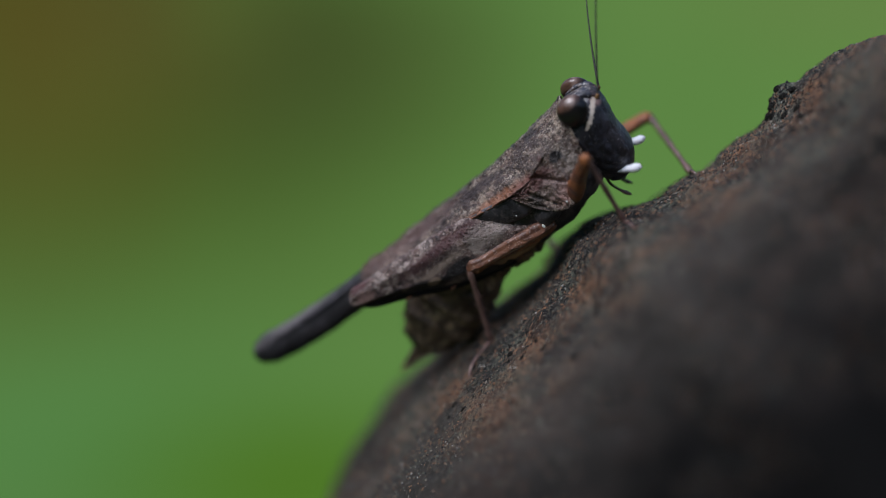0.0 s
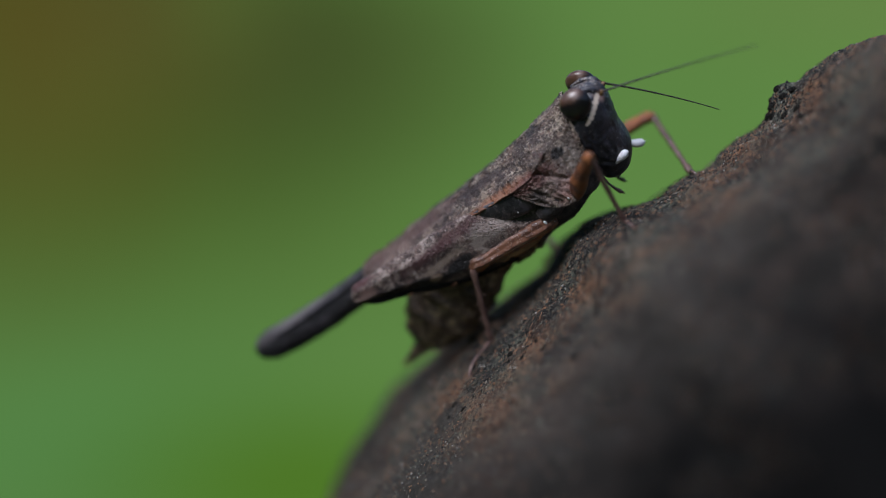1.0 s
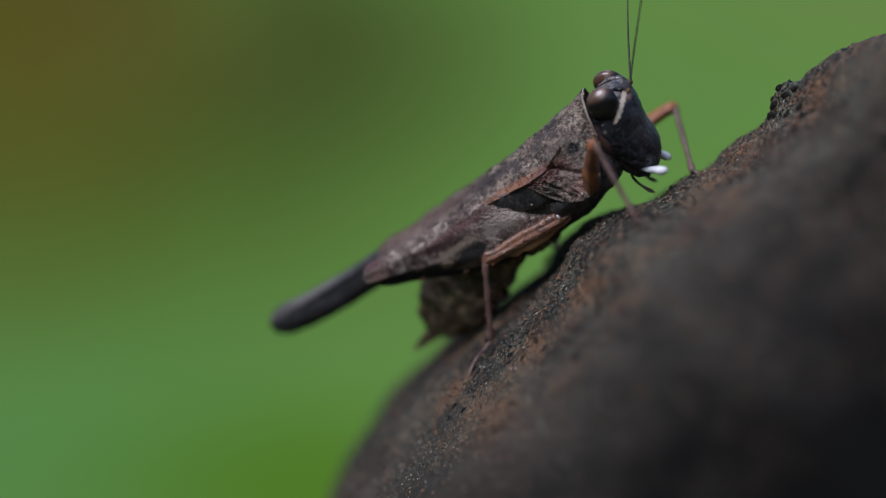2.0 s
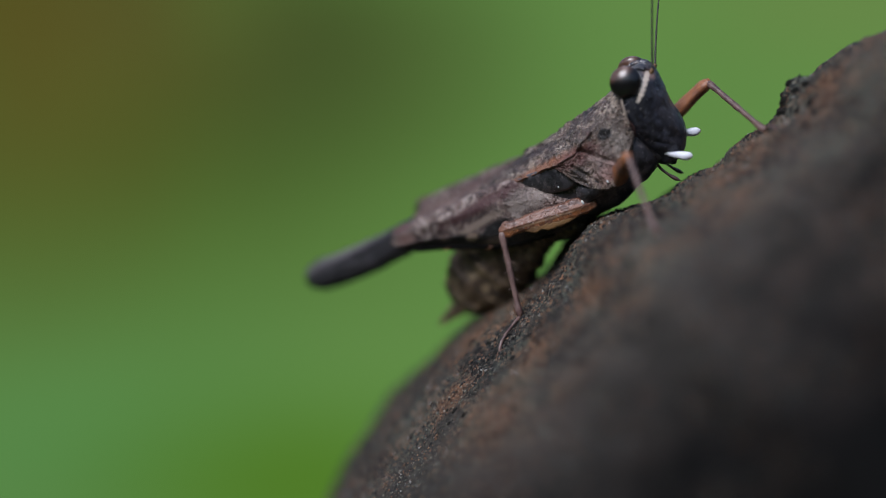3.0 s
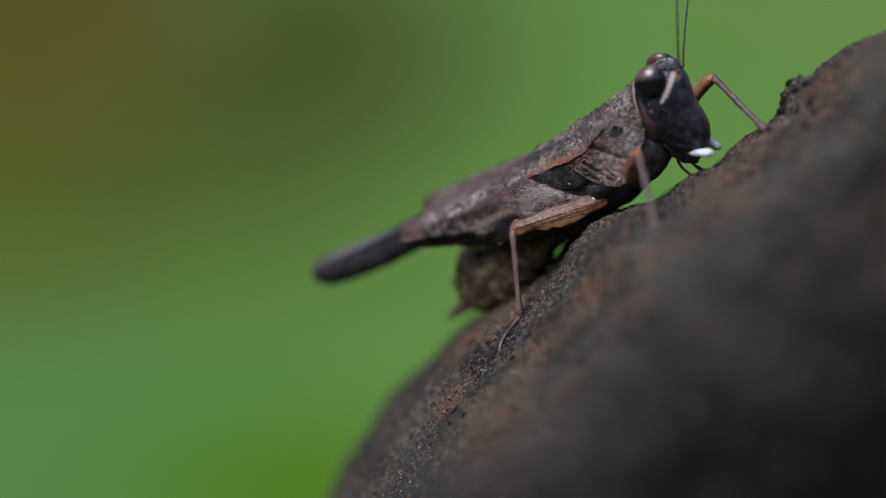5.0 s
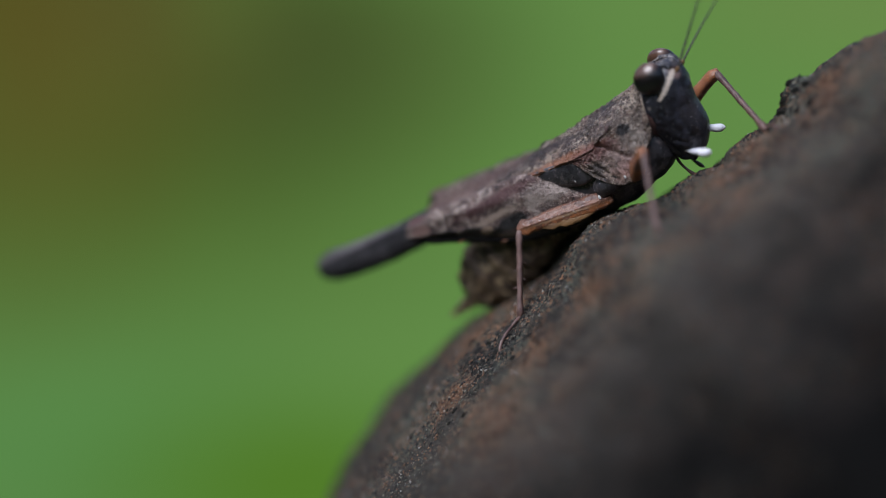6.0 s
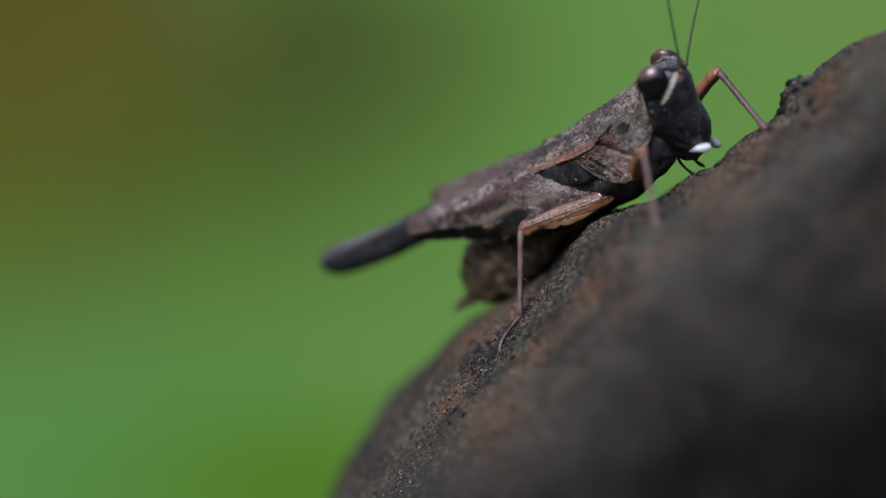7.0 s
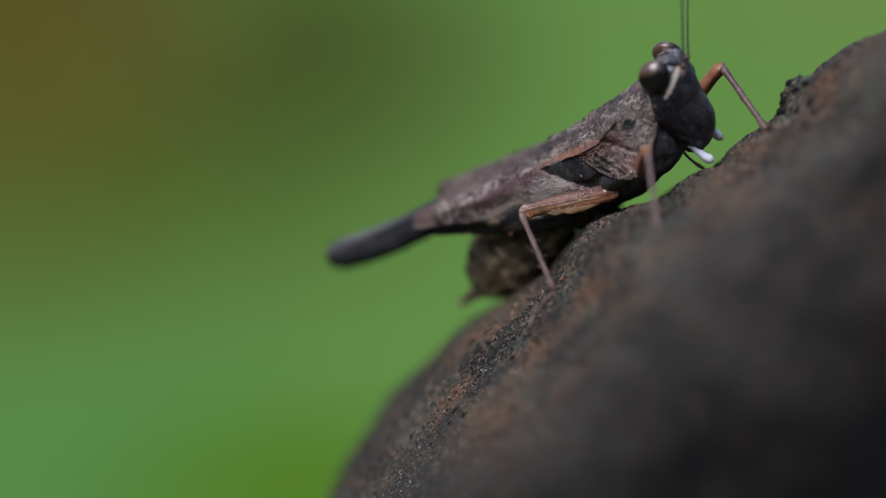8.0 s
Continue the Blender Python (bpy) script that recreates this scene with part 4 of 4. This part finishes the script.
def grit_mesh(count, seed):
    """Many small uneven grains lying on the upper side of the branch, as one mesh."""
    rng = np.random.RandomState(seed)
    s0, q0 = rng.uniform(-11.5, 16, count * 2), rng.uniform(-1, 17, count * 2)
    keep = (grain(s0 / 1.3, q0 / 2.4, 3, 33) + rng.uniform(-0.9, 0.9, count * 2) - np.clip((q0 - 10) / 7, 0, 1) > -0.25)
    s0, q0 = s0[keep][:count], q0[keep][:count]
    at = branch_point(s0, q0 / blend(THICK, s0))
    n = len(at)
    corners = np.array([(1, 0, 0), (0, 1, 0), (-1, 0, 0), (0, -1, 0), (0, 0, 1), (0, 0, -1)], float)
    faces = np.array([(0, 1, 4), (1, 2, 4), (2, 3, 4), (3, 0, 4), (1, 0, 5), (2, 1, 5), (3, 2, 5), (0, 3, 5)])
    size = 0.013 + 0.040 * rng.rand(n) ** 3
    a, b = rng.uniform(0, 6.28, n), rng.uniform(0, 6.28, n)
    shape = corners[None] * rng.uniform(0.6, 1.5, (n, 6, 3))
    shape += 0.25 * rng.uniform(-1, 1, (n, 6, 3))
    x, y, z = shape[..., 0], shape[..., 1], shape[..., 2]
    x, y = x * np.cos(a)[:, None] - y * np.sin(a)[:, None], x * np.sin(a)[:, None] + y * np.cos(a)[:, None]
    y, z = y * np.cos(b)[:, None] - z * np.sin(b)[:, None], y * np.sin(b)[:, None] + z * np.cos(b)[:, None]
    verts = (at[:, None] + np.stack([x, y, z], -1) * size[:, None, None]).reshape(-1, 3) * MM
    tris = (faces[None] + 6 * np.arange(n)[:, None, None]).reshape(-1, 3)
    me = bpy.data.meshes.new("grit")
    me.vertices.add(len(verts))
    me.vertices.foreach_set("co", verts.astype(np.float32).ravel())
    me.loops.add(tris.size)
    me.loops.foreach_set("vertex_index", tris.astype(np.int32).ravel())
    me.polygons.add(len(tris))
    me.polygons.foreach_set("loop_start", (np.arange(len(tris)) * 3).astype(np.int32))
    me.update(calc_edges=True)
    me.validate()
    return finish(me, grit_material(), smooth=False)


grit = part("grit", grit_mesh(42000, 11), branch, "fine dark and rusty grains")
grit["kind"] = "stuff"


# ---- what moves ----
# the body: seconds, x, y, z in mm from HERE, climb, turn of the head towards the lens, lean (degrees)
BODY = [(0, 3.25, -1.15, 1.67, 37.27, 18.28, 21.75), (0.5, 3.27, -1.15, 1.73, 37.20, 18.33, 22.07), (1, 3.30, -1.15, 1.79, 37.24, 18.59, 22.22), (1.5, 3.43, -1.15, 1.82, 36.10, 18.86, 22.25),
        (1.7, 3.49, -1.10, 1.84, 35.80, 19.21, 21.86), (2.2, 4.10, -0.54, 2.02, 32.70, 22.73, 17.85), (2.8, 4.91, 0.20, 2.27, 28.60, 27.46, 12.47), (3, 4.91, 0.20, 2.27, 28.55, 27.46, 12.47),
        (3.5, 4.91, 0.20, 2.26, 28.39, 27.07, 12.54), (4, 4.93, 0.20, 2.26, 28.35, 26.95, 12.60), (4.5, 5.15, 0.20, 2.32, 28.09, 26.63, 12.71), (4.7, 5.18, 0.20, 2.33, 28.00, 26.71, 12.78),
        (5.8, 5.41, 0.20, 2.42, 27.39, 27.29, 13.27), (6, 5.43, 0.20, 2.43, 27.34, 27.34, 13.32), (6.5, 5.49, 0.20, 2.48, 26.71, 27.57, 13.43), (7, 5.47, 0.20, 2.49, 26.77, 28.23, 13.50),
        (7.5, 5.48, 0.20, 2.52, 26.91, 28.60, 13.66), (7.8, 5.53, 0.20, 2.55, 26.71, 28.69, 13.72), (8, 5.64, 0.20, 2.61, 26.33, 28.85, 13.83)]
# the head: seconds, forward, up (mm), nod up, turn away from the lens, tilt (degrees)
NOD = [(0, -0.16, 0.06, -5, -9, -1), (0.1, -0.14, 0.07, -5, -9, -1), (0.2, -0.08, 0.08, -6, -9, -1), (0.3, -0.09, 0.14, -5, -9, -1), (0.4, -0.14, 0.12, -5, -9, -1), (0.5, -0.05, -0.08, -11, -10, -1),
       (0.6, -0.03, 0.03, -7, -9, -1), (0.7, -0.04, 0.12, -6, -9, -1), (0.8, -0.08, 0.19, -5, -9, -1), (0.9, -0.08, 0.16, -5, -9, -1), (1, -0.12, 0.22, -11, -12, -1), (1.1, -0.09, 0.20, -4, -9, -1),
       (1.2, -0.13, 0.19, -4, -9, -1), (1.3, -0.14, 0.20, -3, -9, -1), (1.4, -0.03, 0.08, -6, -9, -1), (1.5, -0.02, -0.14, -12, -12, -1), (1.6, 0.01, -0.16, -10, -9, -1), (1.7, 0, -0.21, -10, -9, -1),
       (2.8, 0.08, 0.36, 1, -6, 1), (2.9, 0.08, 0.34, 1, -6, 0), (3, -0.26, 0.30, -2, 2, -2), (3.1, 0.09, 0.30, 0, -5, 0), (3.2, 0.16, -0.06, -6, -3, 0), (3.3, 0.08, -0.27, -8, 0, -1),
       (3.4, 0.17, 0.16, -2, -4, -1), (3.5, -0.07, 0.33, -7, -7, 0), (3.6, 0.07, 0.02, -3, -2, -1), (3.7, 0.06, -0.15, -6, 3, -3), (3.8, 0.14, -0.12, -7, 1, -2), (3.9, 0.14, 0.15, -2, -5, -1),
       (4, -0.02, 0.34, -8, -9, 0), (4.1, 0.04, 0.27, 1, -6, -1), (4.2, 0.06, 0.27, 0, -6, -1), (4.3, 0.02, 0.29, 0, -6, -1), (4.4, 0.04, 0.30, 0, -6, -1), (4.5, 0.06, 0.20, -6, -8, 0),
       (4.6, 0.16, 0.12, -4, -4, 0), (4.7, 0.15, 0.13, -5, -4, 0), (5.8, 0.06, 0.21, -3, -8, 0), (5.9, 0.07, 0.22, -3, -9, 0), (6, -0.01, 0.32, -5, -8, 1), (6.1, 0.04, 0.29, -2, -9, 1),
       (6.2, 0.01, 0.26, -2, -9, 1), (6.3, 0.00, 0.12, -3, -9, 2), (6.4, -0.21, -0.28, -4, 10, -7), (6.5, -0.11, -0.38, -3, 17, -10), (6.6, 0.04, 0.10, -4, -9, 3), (6.7, -0.01, 0.13, -3, -9, 3),
       (6.8, 0.03, 0.18, -3, -9, 3), (6.9, 0.06, 0.21, -3, -9, 3), (7, -0.02, 0.27, -7, -8, 4), (7.1, -0.03, -0.05, -4, -3, 1), (7.2, -0.20, -0.39, -4, 12, -5), (7.3, -0.23, -0.52, -6, 16, -6),
       (7.4, -0.20, -0.40, -4, 12, -4), (7.5, -0.05, 0.32, -7, -7, 6), (7.6, 0.11, 0.27, -3, -8, 6), (7.7, 0.11, 0.28, -3, -8, 6), (7.8, 0.09, 0.29, -2, -8, 6), (7.9, 0.06, 0.28, -2, -8, 7),
       (8, -0.02, 0.40, -6, -9, 7)]
# feelers and palps: seconds; angle of the feeler on the lens's side and of the other; raise of the two palps
FEEL = [(0, 93, 100, 0.5, 1.1), (0.1, 88, 97, 0, 1), (0.2, 89, 100, 0.8, 0.9), (0.3, 90, 96, 0.9, 0.2), (0.4, 81, 87, 0.1, 1), (0.5, 57, 91, -0.1, 0.4),
        (0.6, 22, 5, -0.1, 0.5), (0.7, 13, -8, 0.8, 1), (0.8, 20, -8, 0.3, 0.9), (0.9, 9, -8, -0.3, 0.4), (1, 18, -8, 0.9, 1), (1.1, 42, -6, 0.4, 0.9),
        (1.2, 90, -4, -0.1, 0.3), (1.3, 85, 8, 1, 0.9), (1.4, 89, 50, -0.1, 0.4), (1.5, 91, 96, 0, 1), (1.6, 84, 96, 0.9, 1), (1.7, 63, 91, 0.6, 0.2),
        (1.9, 80, 93, 0, 0.8), (2.1, 88, 95, 0.7, -0.1), (2.3, 90, 93, 0.1, 0.9), (2.5, 91, 92, 0.6, 0), (2.7, 93, 90, 0, 0.2), (2.8, 93, 90, -0.1, -0.2),
        (2.9, 93, 91, -0.1, -0.2), (3, 92, 88, 0.3, 1), (3.1, 92, 86, 0.1, 0), (3.2, 92, 80, 0.2, -0.1), (3.3, 95, 86, 0.3, 0), (3.4, 95, 87, 0, -0.1),
        (3.5, 94, 85, 0.3, 0.8), (3.6, 97, 88, 0.1, -0.2), (3.7, 115, 84, 0.4, 0.2), (3.8, 108, 87, 0.3, 0.2), (3.9, 98, 77, 0.2, 0.7), (4, 92, 87, 0, -0.1),
        (4.1, 91, 86, 0.4, 0.7), (4.2, 92, 87, 0.3, 0.8), (4.3, 90, 85, 0.4, 0.7), (4.4, 93, 75, 0.7, 1), (4.5, 93, 85, 0, -0.1), (4.6, 92, 87, 0.2, 0.1),
        (4.7, 92, 83, 0.2, 0.2), (4.9, 93, 86, 0.8, -0.1), (5.1, 94, 87, 0.1, 0.8), (5.3, 92, 85, 0.7, 0), (5.5, 93, 88, 0.1, 0.8), (5.7, 92, 86, 0.4, 0.1),
        (5.8, 92, 86, 0.2, -0.1), (5.9, 91, 85, 1, 1), (6, 75, 63, 0.4, 1), (6.1, 50, 45, 0, -0.1), (6.2, 10, 23, 0.9, 0.9), (6.3, 60, 50, -0.2, -0.2),
        (6.4, 88, 75, -0.3, 0), (6.5, 100, 85, -0.4, 0.1), (6.6, 93, 85, -0.3, -0.1), (6.7, 93, 85, -0.2, -0.1), (6.8, 95, 88, 0.3, 0.1), (6.9, 95, 86, 0.8, 1),
        (7, 103, 80, 0.6, 0.2), (7.1, 99, 88, -0.2, -0.2), (7.2, 100, 87, -0.5, -0.3), (7.3, 88, 84, -0.5, -0.4), (7.4, 84, 78, -0.4, -0.4), (7.5, 90, 86, -0.1, -0.2),
        (7.6, 93, 90, 0.3, 0.8), (7.7, 91, 91, -0.2, 0), (7.8, 86, 84, 1, 1), (7.9, 91, 89, -0.2, 0), (8, 93, 91, -0.2, -0.2)]


def turned(climb, turn, lean):
    return Matrix.Rotation(radians(-climb), 4, "Y") @ Matrix.Rotation(radians(-turn), 4, "Z") @ Matrix.Rotation(radians(lean), 4, "X")


def track(rows, t):
    k = np.array(rows, float)
    i = min(max(int(np.searchsorted(k[:, 0], t, side="right")) - 1, 0), len(k) - 2)
    f = min(1, max(0, (t - k[i, 0]) / (k[i + 1, 0] - k[i, 0])))
    return k[i, 1:] * (1 - f) + k[i + 1, 1:] * f


def body_at(t):
    x, y, z, climb, turn, lean = track(BODY, t)
    return Matrix.Translation((x, y, z)) @ turned(climb, turn, lean)


def head_at(t):
    x, z, nod, away, tilt = track(NOD, t)
    return Matrix.Translation(PIVOT + Vector((x, 0, z))) @ turned(nod, -away, tilt)


def motions():
    times = [i / 10 for i in range(81)]
    walk(grasshopper, [(t, Matrix.Translation(HERE) @ Matrix.Translation(body_at(t).translation * MM) @ body_at(t).to_3x3().to_4x4()) for t in times])
    walk(head, [(t, Matrix.Translation(head_at(t).translation * MM) @ head_at(t).to_3x3().to_4x4()) for t in times])
    for side in (-1, 1):
        rows, rows2 = [], []
        for t in times:
            swing = track(FEEL, t)[0 if side < 0 else 1]
            raised = track(FEEL, t)[2 if side < 0 else 3]
            back = (body_at(t) @ head_at(t)).to_3x3().inverted()
            way = back @ Vector((math.cos(radians(swing)), 0.12 * side, math.sin(radians(swing))))
            up = back @ Vector((-math.sin(radians(swing)), 0, math.cos(radians(swing))))
            rows.append((t, aim(ROOT[side], ROOT[side] + way, up)))
            tip = Vector((0.78, 0.10 * side, (-0.85 if side < 0 else -1.6) + 1.3 * raised)).normalized()
            rows2.append((t, aim(MOUTH[side], MOUTH[side] + tip, Vector((-0.5, 0, 1)))))
        walk(antenna[side], rows)
        walk(palp[side], rows2)
    # the far thigh is drawn up between two steps
    hip = Matrix.Translation(Vector((-0.35, 1.28, -0.1)) * MM)
    walk(hind_thigh[1], [(t, hip @ Matrix.Rotation(radians(-float(np.interp(t, [0, 1.9, 2.5, 8], [9.5, 9.5, 0, 0]))), 4, "Y") @ hip.inverted()) for t in times])
    for leg in legs:
        for t in times:
            leg.step(t, body_at(t))
        leg.key()


motions()
